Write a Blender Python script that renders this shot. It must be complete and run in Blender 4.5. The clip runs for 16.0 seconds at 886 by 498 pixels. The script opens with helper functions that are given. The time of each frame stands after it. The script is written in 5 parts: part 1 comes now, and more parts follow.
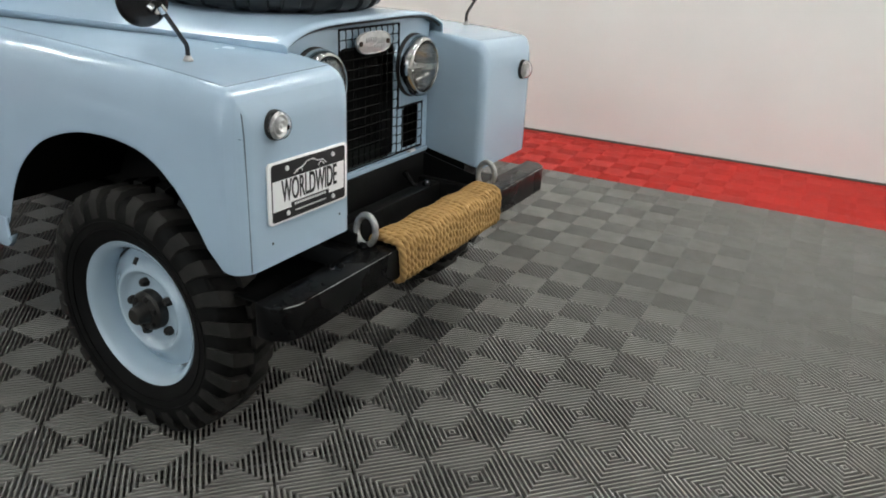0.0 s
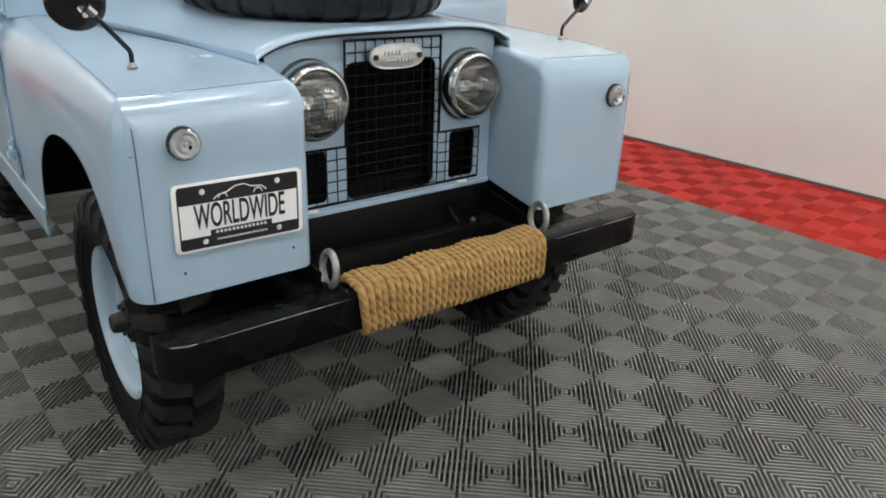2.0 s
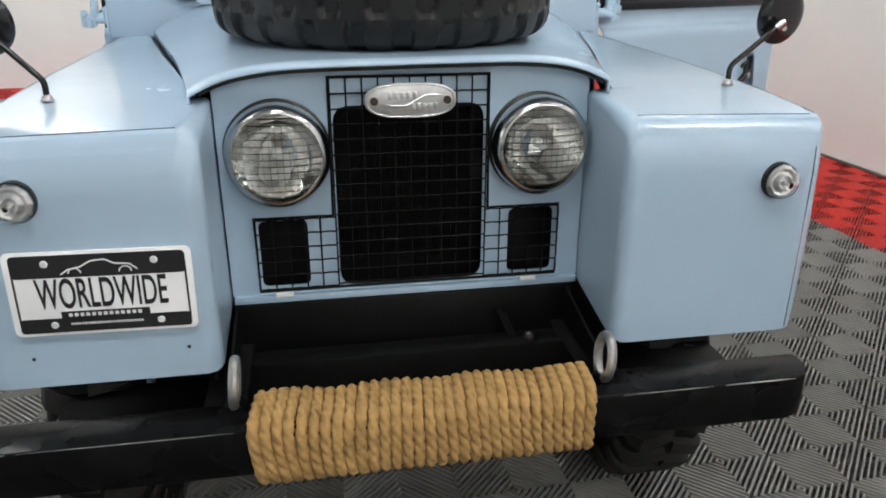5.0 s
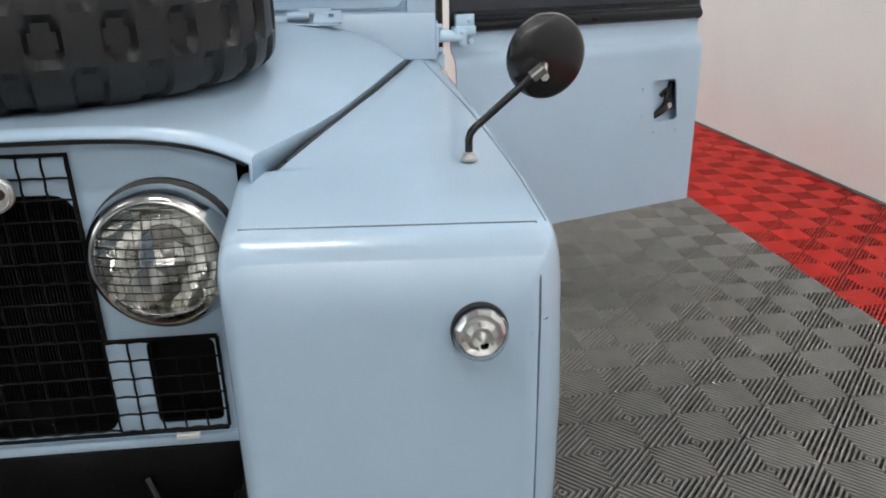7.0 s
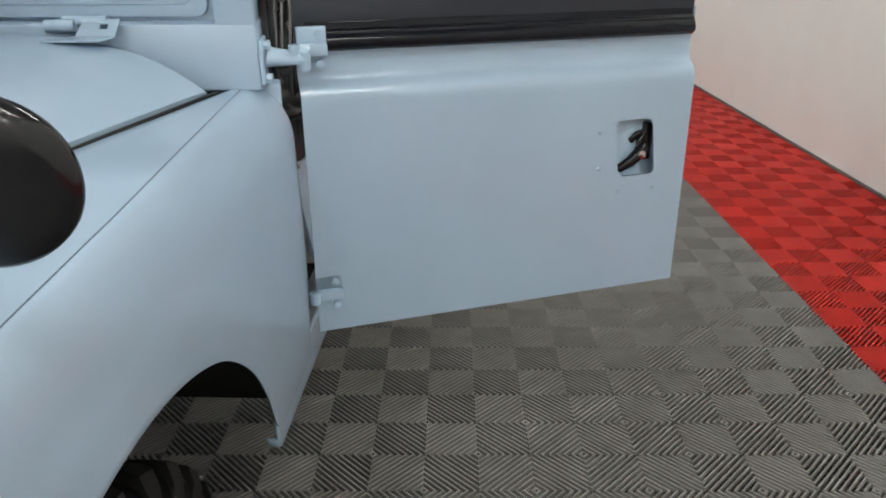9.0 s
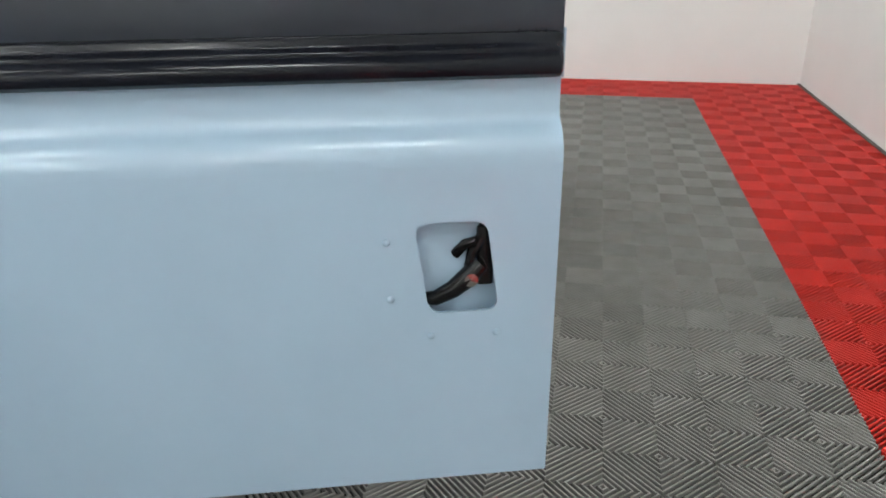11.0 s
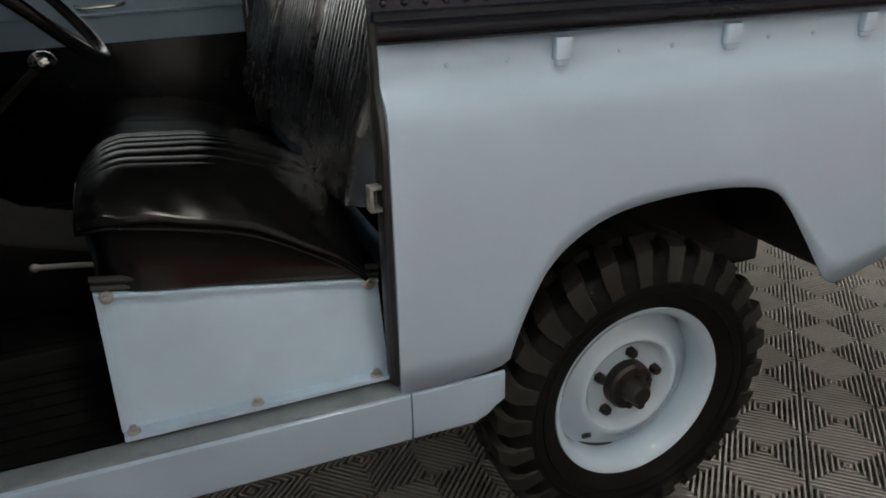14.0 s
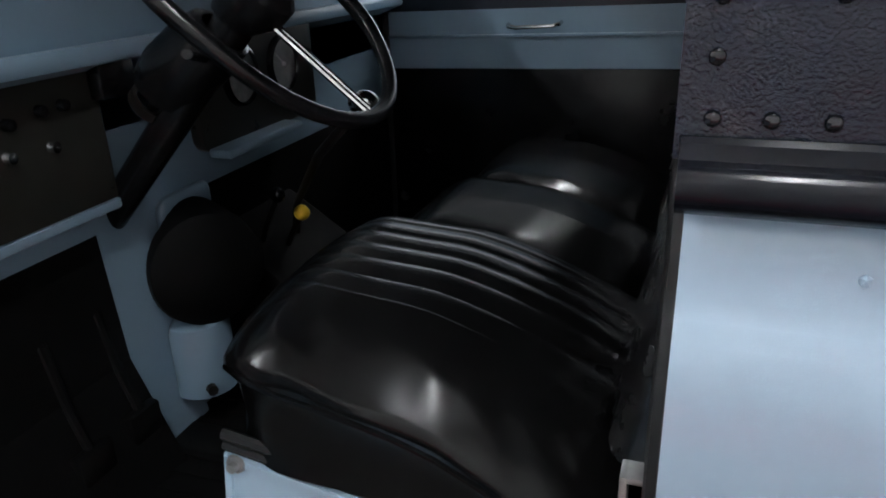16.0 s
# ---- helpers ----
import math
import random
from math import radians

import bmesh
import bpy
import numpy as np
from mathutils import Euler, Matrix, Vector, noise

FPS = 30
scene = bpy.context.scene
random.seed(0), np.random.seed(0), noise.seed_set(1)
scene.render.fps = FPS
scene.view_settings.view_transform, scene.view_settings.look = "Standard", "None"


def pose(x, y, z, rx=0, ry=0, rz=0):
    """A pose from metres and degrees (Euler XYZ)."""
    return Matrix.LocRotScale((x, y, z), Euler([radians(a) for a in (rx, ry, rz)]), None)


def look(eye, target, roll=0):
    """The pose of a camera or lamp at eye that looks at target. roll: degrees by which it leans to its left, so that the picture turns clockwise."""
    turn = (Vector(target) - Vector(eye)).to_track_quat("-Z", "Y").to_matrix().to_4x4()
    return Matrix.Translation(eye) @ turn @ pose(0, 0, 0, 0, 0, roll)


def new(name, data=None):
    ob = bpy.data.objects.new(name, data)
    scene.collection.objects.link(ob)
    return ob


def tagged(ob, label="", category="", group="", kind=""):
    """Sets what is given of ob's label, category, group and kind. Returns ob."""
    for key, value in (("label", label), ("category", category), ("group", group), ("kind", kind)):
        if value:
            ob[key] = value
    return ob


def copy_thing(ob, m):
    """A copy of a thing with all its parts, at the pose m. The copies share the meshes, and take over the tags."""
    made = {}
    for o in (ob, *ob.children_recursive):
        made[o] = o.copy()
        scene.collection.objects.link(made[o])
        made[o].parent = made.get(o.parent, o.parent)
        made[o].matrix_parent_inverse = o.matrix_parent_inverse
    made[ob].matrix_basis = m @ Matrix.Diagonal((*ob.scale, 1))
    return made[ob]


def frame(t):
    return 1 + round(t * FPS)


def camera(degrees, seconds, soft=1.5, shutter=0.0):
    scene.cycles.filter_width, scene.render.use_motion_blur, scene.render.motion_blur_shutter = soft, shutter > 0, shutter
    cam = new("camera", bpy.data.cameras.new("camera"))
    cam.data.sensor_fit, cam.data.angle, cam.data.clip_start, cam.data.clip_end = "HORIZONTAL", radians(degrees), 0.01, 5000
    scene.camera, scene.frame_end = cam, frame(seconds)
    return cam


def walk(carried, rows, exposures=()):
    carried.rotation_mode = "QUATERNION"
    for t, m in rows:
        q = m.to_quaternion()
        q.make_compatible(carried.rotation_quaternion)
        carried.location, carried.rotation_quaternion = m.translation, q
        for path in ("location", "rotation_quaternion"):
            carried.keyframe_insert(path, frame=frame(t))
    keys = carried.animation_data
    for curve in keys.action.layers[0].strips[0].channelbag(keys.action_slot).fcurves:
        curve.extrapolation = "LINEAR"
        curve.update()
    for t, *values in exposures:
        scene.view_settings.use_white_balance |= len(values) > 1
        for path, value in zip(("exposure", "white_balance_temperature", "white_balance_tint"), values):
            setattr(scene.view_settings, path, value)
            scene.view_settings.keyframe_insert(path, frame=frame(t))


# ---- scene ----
cam = camera(62.2, 16.0, 1.8)

PATH = [
    (0, (-1.932, -1.652, 1.371), (-0.320, -0.750, 0.605), 2.61),
    (0.5, (-1.756, -1.741, 1.358), (-0.223, -0.706, 0.595), 2.76),
    (1, (-1.554, -1.827, 1.370), (-0.129, -0.653, 0.601), 2.86),
    (1.5, (-1.351, -1.944, 1.362), (-0.071, -0.609, 0.602), 2.18),
    (2, (-1.165, -1.982, 1.362), (-0.009, -0.539, 0.599), 1.82),
    (2.5, (-0.984, -1.939, 1.347), (0.071, -0.419, 0.588), 1.70),
    (3, (-0.785, -1.926, 1.349), (0.117, -0.311, 0.588), 1.89),
    (3.2, (-0.684, -1.931, 1.361), (0.126, -0.272, 0.591), 1.94),
    (5.3, (-0.085, -1.650, 1.331), (0.222, 0.189, 0.606), -0.02),
    (5.5, (-0.020, -1.597, 1.331), (0.294, 0.241, 0.607), -0.19),
    (6, (0.143, -1.466, 1.329), (0.472, 0.371, 0.611), -0.62),
    (6.5, (0.343, -1.351, 1.333), (0.647, 0.495, 0.625), -0.93),
    (7, (0.579, -1.267, 1.353), (0.761, 0.588, 0.626), -1.07),
    (7.5, (0.728, -1.121, 1.344), (0.900, 0.734, 0.616), -0.24),
    (8, (0.851, -0.945, 1.352), (0.989, 0.907, 0.610), -0.04),
    (8.5, (1.013, -0.807, 1.346), (1.029, 1.051, 0.606), -0.50),
    (9, (1.160, -0.647, 1.369), (1.075, 1.196, 0.596), -0.45),
    (9.2, (1.219, -0.583, 1.364), (1.093, 1.254, 0.593), -0.5),
    (11.5, (1.787, 0.358, 1.343), (1.216, 2.100, 0.544), -0.74),
    (12, (1.857, 0.559, 1.349), (1.053, 2.211, 0.557), -0.80),
    (12.5, (1.981, 0.749, 1.377), (0.864, 2.195, 0.563), 0.18),
    (13, (1.978, 0.932, 1.369), (0.636, 2.179, 0.566), -0.03),
    (13.5, (1.942, 1.112, 1.392), (0.412, 2.109, 0.576), -0.82),
    (14, (1.917, 1.289, 1.378), (0.205, 1.955, 0.587), -1.49),
    (14.5, (1.832, 1.408, 1.380), (0.027, 1.775, 0.601), -1.23),
    (15, (1.674, 1.495, 1.380), (-0.175, 1.587, 0.623), -1.14),
    (15.5, (1.487, 1.563, 1.380), (-0.363, 1.347, 0.650), -0.70),
    (16, (1.274, 1.639, 1.385), (-0.467, 1.005, 0.633), -1.88),
]
EXPOSURES = [(0.0, 0.25, 6500, 6), (3.0, 0.26, 6480, 7), (7.0, 0.2, 6400, 9), (9.0, 0.06, 6600, 7), (11.5, 0.34, 6200, 4), (12.0, 0.34, 6150, 5), (12.5, 0.3, 6450, 9), (13.0, 0.16, 6750, 11), (13.5, 0.15, 7000, 10), (14.5, 0.1, 6950, 8), (15.5, 0.35, 6250, 9), (16.0, 0.5, 6100, 9)]
walk(cam, [(t, look(eye, target, lean)) for t, eye, target, lean in PATH], EXPOSURES)

# ---- light ----
world = bpy.data.worlds.new("showroom_world")
scene.world = world
world.use_nodes = True
world.node_tree.nodes["Background"].inputs[0].default_value = (0.8, 0.85, 1.0, 1)
world.node_tree.nodes["Background"].inputs[1].default_value = 0.05
LAMP_POWER = 112.0
WEST_FILL_POWER = 95.0


# ---- materials ----
def material(name, colour, rough=0.5, metal=0.0, coat=0.0, grain=0.0, grain_scale=60.0, bump=0.0, bump_scale=200.0,
             dirt=0.0, dirt_scale=4.0, dirt_colour=(0.05, 0.045, 0.04), spec=0.5, vary=0.0, place=False, depth=0.002):
    m = bpy.data.materials.new(name)
    m.use_nodes = True
    nt = m.node_tree
    b = nt.nodes["Principled BSDF"]
    b.inputs["Roughness"].default_value = rough
    b.inputs["Metallic"].default_value = metal
    b.inputs["Coat Weight"].default_value = coat
    b.inputs["Coat Roughness"].default_value = 0.08
    b.inputs["Specular IOR Level"].default_value = spec
    co = nt.nodes.new("ShaderNodeNewGeometry" if place else "ShaderNodeTexCoord")

    def noise_tex(scale, detail=4.0):
        n = nt.nodes.new("ShaderNodeTexNoise")
        n.inputs["Scale"].default_value, n.inputs["Detail"].default_value = scale, detail
        nt.links.new(co.outputs["Position" if place else "Object"], n.inputs["Vector"])
        return n

    def mix(fac, a, c, blend="MIX"):
        x = nt.nodes.new("ShaderNodeMix")
        x.data_type, x.blend_type = "RGBA", blend
        for sock, v in ((x.inputs[0], fac), (x.inputs[6], a), (x.inputs[7], c)):
            if hasattr(v, "is_linked"):
                nt.links.new(v, sock)
            elif isinstance(v, (int, float)):
                sock.default_value = v
            else:
                sock.default_value = (*v[:3], 1)
        return x.outputs[2]

    def ramp(sock, lo, hi):
        r = nt.nodes.new("ShaderNodeMapRange")
        r.inputs["From Min"].default_value, r.inputs["From Max"].default_value = lo, hi
        nt.links.new(sock, r.inputs["Value"])
        return r.outputs[0]

    col = None
    if grain:
        n = noise_tex(grain_scale)
        col = mix(ramp(n.outputs["Fac"], 0.3, 0.7), [c * (1 - grain) for c in colour], [min(1, c * (1 + grain)) for c in colour])
        r = nt.nodes.new("ShaderNodeMapRange")
        r.inputs["To Min"].default_value, r.inputs["To Max"].default_value = max(0.02, rough - 0.08), min(1, rough + 0.08)
        nt.links.new(n.outputs["Fac"], r.inputs["Value"])
        nt.links.new(r.outputs[0], b.inputs["Roughness"])
    if dirt:
        n = noise_tex(dirt_scale, 8.0)
        f = nt.nodes.new("ShaderNodeMath")
        f.operation = "MULTIPLY"
        nt.links.new(ramp(n.outputs["Fac"], 0.48, 0.75), f.inputs[0])
        f.inputs[1].default_value = dirt
        col = mix(f.outputs[0], col if col is not None else colour, dirt_colour)
    if vary:
        info = nt.nodes.new("ShaderNodeObjectInfo")
        r = nt.nodes.new("ShaderNodeMapRange")
        r.inputs["To Min"].default_value, r.inputs["To Max"].default_value = 1 - vary, 1 + vary
        nt.links.new(info.outputs["Random"], r.inputs["Value"])
        h = nt.nodes.new("ShaderNodeHueSaturation")
        nt.links.new(r.outputs[0], h.inputs["Value"])
        if col is not None:
            nt.links.new(col, h.inputs["Color"])
        else:
            h.inputs["Color"].default_value = (*colour, 1)
        col = h.outputs[0]
    if col is not None:
        nt.links.new(col, b.inputs["Base Color"])
    else:
        b.inputs["Base Color"].default_value = (*colour, 1)
    if bump:
        n = noise_tex(bump_scale, 3.0)
        bp = nt.nodes.new("ShaderNodeBump")
        bp.inputs["Strength"].default_value, bp.inputs["Distance"].default_value = bump, depth
        nt.links.new(n.outputs["Fac"], bp.inputs["Height"])
        nt.links.new(bp.outputs[0], b.inputs["Normal"])
    return m


def glass(name, colour=(1, 1, 1), rough=0.02, ior=1.45):
    m = material(name, colour, rough)
    b = m.node_tree.nodes["Principled BSDF"]
    b.inputs["Transmission Weight"].default_value = 1.0
    b.inputs["IOR"].default_value = ior
    return m


PAINT = material("blue_paint", (0.405, 0.535, 0.665), 0.24, coat=0.45, grain=0.025, grain_scale=3.0, bump=0.04, bump_scale=9.0)
SEAM = material("seam", (0.10, 0.14, 0.18), 0.6)
BLACK = material("black_paint", (0.0045, 0.0045, 0.0047), 0.27, spec=0.09, grain=0.2, grain_scale=8, bump=0.05, bump_scale=40, dirt=0.12, dirt_scale=9, dirt_colour=(0.010, 0.010, 0.009))
CHASSIS = material("chassis_black", (0.0035, 0.0035, 0.0035), 0.5, spec=0.15, grain=0.3, grain_scale=15, bump=0.2, bump_scale=60)
TEXTURED = material("textured_black", (0.005, 0.009, 0.021), 0.08, spec=0.5, bump=0.9, bump_scale=430, depth=0.0013)
DOORBLACK = material("door_black", (0.013, 0.0165, 0.026), 0.33, spec=0.5, grain=0.15, grain_scale=6, bump=0.06, bump_scale=14)
CABIN = material("cabin_black", (0.005, 0.005, 0.0055), 0.25, spec=0.3, grain=0.15, grain_scale=12, bump=0.03, bump_scale=30)
MOULD = material("moulding_black", (0.006, 0.007, 0.011), 0.16, spec=0.22, grain=0.15, grain_scale=12, bump=0.03, bump_scale=25)
SATIN = material("satin_black", (0.009, 0.009, 0.0105), 0.18, spec=0.5, grain=0.15, grain_scale=12, bump=0.03, bump_scale=30)
RUBBER = material("tyre_rubber", (0.0055, 0.0053, 0.0052), 0.6, spec=0.10, grain=0.2, grain_scale=20, dirt=0.25, dirt_scale=7, dirt_colour=(0.014, 0.0135, 0.0125), bump=0.1, bump_scale=90)
TREAD = material("tread_rubber", (0.022, 0.021, 0.0195), 0.7, spec=0.15, grain=0.25, grain_scale=25, dirt=0.4, dirt_scale=9, dirt_colour=(0.05, 0.046, 0.04), bump=0.1, bump_scale=90)
SPARE = material("spare_rubber", (0.008, 0.008, 0.009), 0.42, spec=0.35, grain=0.15, grain_scale=20, bump=0.05, bump_scale=90)
SEAL = material("rubber_seal", (0.012, 0.012, 0.012), 0.5)
CHROME = material("chrome", (0.62, 0.62, 0.61), 0.15, metal=1.0, grain=0.06, grain_scale=40)
STEEL = material("galvanised_steel", (0.42, 0.42, 0.41), 0.42, metal=0.8, grain=0.2, grain_scale=60)
ALLOY = material("cast_aluminium", (0.62, 0.62, 0.62), 0.35, metal=0.85, grain=0.1, grain_scale=80)
IRON = material("dark_iron", (0.010, 0.0085, 0.0075), 0.5, metal=0.2, grain=0.3, grain_scale=60)
RUST = material("rusty_iron", (0.05, 0.03, 0.02), 0.7, metal=0.3, grain=0.4, grain_scale=80)
ROPE = material("manila_rope", (0.43, 0.262, 0.095), 0.85, grain=0.15, grain_scale=70, bump=0.25, bump_scale=260, dirt=0.25, dirt_scale=9, dirt_colour=(0.24, 0.13, 0.04))
PLATE = material("plate_white", (0.94, 0.94, 0.95), 0.25, coat=0.3)
RIM = material("rim_paint", (0.42, 0.53, 0.62), 0.16, coat=0.6, grain=0.03, grain_scale=6.0, bump=0.04, bump_scale=9.0)
WHITE = material("white_enamel", (0.78, 0.78, 0.78), 0.35)
INK = material("black_ink", (0.012, 0.012, 0.014), 0.4)
WALL = material("wall_paint", (0.90, 0.89, 0.865), 0.65, grain=0.02, grain_scale=2.0, bump=0.12, bump_scale=60)
CEIL = material("ceiling_paint", (0.30, 0.30, 0.30), 0.8, grain=0.04, grain_scale=2.0)
COVE = material("grey_cove", (0.10, 0.095, 0.085), 0.6, grain=0.1, grain_scale=12)
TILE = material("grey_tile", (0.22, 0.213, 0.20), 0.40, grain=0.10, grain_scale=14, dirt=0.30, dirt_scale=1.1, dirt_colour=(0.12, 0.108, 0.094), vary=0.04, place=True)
def dark_patch(m, cx, cy, rx, ry, turn, amount, colour):
    """A dark patch with a ragged edge at one spot of the floor."""
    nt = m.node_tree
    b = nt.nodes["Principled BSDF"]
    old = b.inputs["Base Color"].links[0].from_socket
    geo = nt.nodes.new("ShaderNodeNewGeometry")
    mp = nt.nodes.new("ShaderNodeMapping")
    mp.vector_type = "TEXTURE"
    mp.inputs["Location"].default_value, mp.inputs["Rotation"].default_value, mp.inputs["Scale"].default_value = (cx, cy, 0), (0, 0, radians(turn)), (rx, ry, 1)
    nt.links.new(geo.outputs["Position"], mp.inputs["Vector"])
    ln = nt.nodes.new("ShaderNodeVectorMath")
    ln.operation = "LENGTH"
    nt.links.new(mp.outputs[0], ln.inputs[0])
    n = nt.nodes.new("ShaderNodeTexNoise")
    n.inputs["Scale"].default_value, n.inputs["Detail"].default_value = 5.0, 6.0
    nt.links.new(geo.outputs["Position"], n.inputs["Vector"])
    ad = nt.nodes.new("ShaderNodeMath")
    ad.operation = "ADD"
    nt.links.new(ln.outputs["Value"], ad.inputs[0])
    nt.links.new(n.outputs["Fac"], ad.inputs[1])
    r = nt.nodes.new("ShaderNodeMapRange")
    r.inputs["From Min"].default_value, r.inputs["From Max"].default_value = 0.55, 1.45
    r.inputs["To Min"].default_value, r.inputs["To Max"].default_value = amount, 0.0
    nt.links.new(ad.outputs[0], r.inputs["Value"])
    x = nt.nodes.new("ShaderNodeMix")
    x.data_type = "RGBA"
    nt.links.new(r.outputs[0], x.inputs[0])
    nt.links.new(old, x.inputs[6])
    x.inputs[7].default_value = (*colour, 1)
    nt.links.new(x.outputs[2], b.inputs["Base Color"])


# Narrow tyre smear.
dark_patch(TILE, 0.75, 3.40, 0.55, 0.09, 55, 0.9, (0.03, 0.027, 0.024))
# Broad, weaker darkening of the floor behind the car.
dark_patch(TILE, 0.75, 3.55, 1.6, 0.95, 40, 0.65, (0.085, 0.075, 0.065))
REDTILE = material("red_tile", (0.52, 0.018, 0.011), 0.50, grain=0.08, grain_scale=14, vary=0.05, place=True)
UNDER = material("floor_under", (0.055, 0.052, 0.048), 0.9, grain=0.3, grain_scale=5)
LEATHER = material("black_vinyl", (0.0034, 0.0034, 0.0035), 0.22, spec=0.24, grain=0.15, grain_scale=30, bump=0.04, bump_scale=90)
GLOSSY_VINYL = material("glossy_black_vinyl", (0.0040, 0.0041, 0.0044), 0.26, spec=1.0, coat=0.8, grain=0.15, grain_scale=30, bump=0.05, bump_scale=60)
DASH = material("dash_grey_black", (0.022, 0.022, 0.019), 0.30, spec=0.4, grain=0.2, grain_scale=14, bump=0.05, bump_scale=40)
MAT = material("rubber_mat", (0.003, 0.003, 0.003), 0.65, spec=0.1, grain=0.3, grain_scale=40, bump=0.2, bump_scale=100)
# The pale body blue, darkened to put the shade inside the car into its colour.
INNER_SHADED = material("inner_blue_shaded", (0.20, 0.29, 0.37), 0.35, coat=0.2, grain=0.04, grain_scale=4)
CREAM = material("seatbox_paint", (0.44, 0.60, 0.74), 0.33, coat=0.3, grain=0.05, grain_scale=6, dirt=0.10, dirt_scale=9, dirt_colour=(0.22, 0.21, 0.18), bump=0.1, bump_scale=8)
REFLECTOR = material("lamp_reflector", (0.62, 0.62, 0.60), 0.05, metal=1.0, bump=0.05, bump_scale=22)
SILVER = material("indicator_silver", (0.85, 0.85, 0.85), 0.3, metal=1.0)
WIRE = material("wire_black", (0.006, 0.006, 0.006), 0.75, spec=0.1)
TREADPLATE = material("worn_grey_paint", (0.20, 0.235, 0.26), 0.4, grain=0.12, grain_scale=30, dirt=0.35, dirt_scale=14, dirt_colour=(0.10, 0.095, 0.085))
GLASS = glass("clear_glass")
YELLOW = material("yellow_plastic", (0.75, 0.50, 0.03), 0.35)
WOOD = material("raw_wood_trim", (0.36, 0.27, 0.17), 0.6, grain=0.25, grain_scale=40)
MIRROR = material("mirror_glass", (0.9, 0.9, 0.9), 0.02, metal=1.0)
LIGHT = bpy.data.materials.new("tube_light")
LIGHT.use_nodes = True
LIGHT.node_tree.nodes["Principled BSDF"].inputs["Emission Color"].default_value = (1.0, 0.99, 0.975, 1)
LIGHT.node_tree.nodes["Principled BSDF"].inputs["Emission Strength"].default_value = LAMP_POWER


# ---- mesh helpers ----
def part(name, bm, mat, parent=None, label="", smooth=35, m=None, mats=()):
    me = bpy.data.meshes.new(name)
    bmesh.ops.remove_doubles(bm, verts=bm.verts, dist=1e-6)
    bmesh.ops.recalc_face_normals(bm, faces=bm.faces)
    bm.to_mesh(me)
    bm.free()
    me.materials.append(mat)
    for x in mats:
        me.materials.append(x)
    if smooth:
        for p in me.polygons:
            p.use_smooth = True
        me.set_sharp_from_angle(angle=radians(smooth))
    ob = new(name, me)
    ob.parent = parent
    if m is not None:
        ob.matrix_basis = m
    if label:
        ob["label"] = label
    return ob


def thing(name, label, category, group="", m=None, kind=""):
    ob = new(name)
    if m is not None:
        ob.matrix_basis = m
    ob.empty_display_size = 0.1
    return tagged(ob, label, category, group, kind)


def box(bm, x0, x1, y0, y1, z0, z1, bevel=0.0, m=None, seg=2):
    t = bmesh.new()
    bmesh.ops.create_cube(t, size=1.0)
    for v in t.verts:
        v.co = Vector(((x0 + x1) / 2 + v.co.x * (x1 - x0), (y0 + y1) / 2 + v.co.y * (y1 - y0), (z0 + z1) / 2 + v.co.z * (z1 - z0)))
    if bevel:
        bmesh.ops.bevel(t, geom=list(t.edges), offset=bevel, segments=seg, profile=0.5, affect="EDGES")
    if m is not None:
        t.transform(m)
    join(bm, t)
    return bm


def join(bm, t):
    vs = [bm.verts.new(v.co) for v in t.verts]
    t.verts.index_update()
    for f in t.faces:
        bm.faces.new([vs[v.index] for v in f.verts])
    t.free()


def grid(bm, rows, close=False):
    """Faces between rows of points of equal length."""
    vs = [[bm.verts.new(p) for p in r] for r in rows]
    n = len(vs[0])
    for a, b in zip(vs, vs[1:]):
        for i in range(n if close else n - 1):
            q = (a[i], a[(i + 1) % n], b[(i + 1) % n], b[i])
            bm.faces.new(q)
    return vs


def lathe(bm, profile, seg=48, axis="x", m=None):
    """profile: (along axis, radius)."""
    rows = []
    for s in range(seg):
        a = 2 * math.pi * s / seg
        c, d = math.cos(a), math.sin(a)
        rows.append([Vector((h, r * c, r * d)) if axis == "x" else (Vector((r * c, h, r * d)) if axis == "y" else Vector((r * c, r * d, h))) for h, r in profile])
    if m is not None:
        rows = [[m @ p for p in r] for r in rows]
    rows.append(rows[0])
    vs = [[bm.verts.new(p) for p in r] for r in rows[:-1]]
    for k in range(seg):
        a, b = vs[k], vs[(k + 1) % seg]
        for i in range(len(profile) - 1):
            try:
                bm.faces.new((a[i], a[i + 1], b[i + 1], b[i]))
            except ValueError:
                pass
    return vs


def tube(bm, pts, r, seg=10, closed=False, caps=True):
    pts = [Vector(p) for p in pts]
    n = len(pts)
    rows, up = [], None
    for i, p in enumerate(pts):
        a = pts[(i - 1) % n] if closed or i else p
        b = pts[(i + 1) % n] if closed or i < n - 1 else p
        d = (b - a).normalized()
        if up is None:
            up = Vector((0, 0, 1)) if abs(d.z) < 0.9 else Vector((1, 0, 0))
        side = d.cross(up).normalized()
        up = side.cross(d).normalized()
        rr = r[i] if isinstance(r, (list, tuple)) else r
        rows.append([p + rr * (math.cos(2 * math.pi * k / seg) * side + math.sin(2 * math.pi * k / seg) * up) for k in range(seg)])
    if closed:
        rows.append(rows[0])
    vs = grid(bm, rows, close=True)
    if caps and not closed:
        bm.faces.new(vs[0])
        bm.faces.new(vs[-1])
    return bm


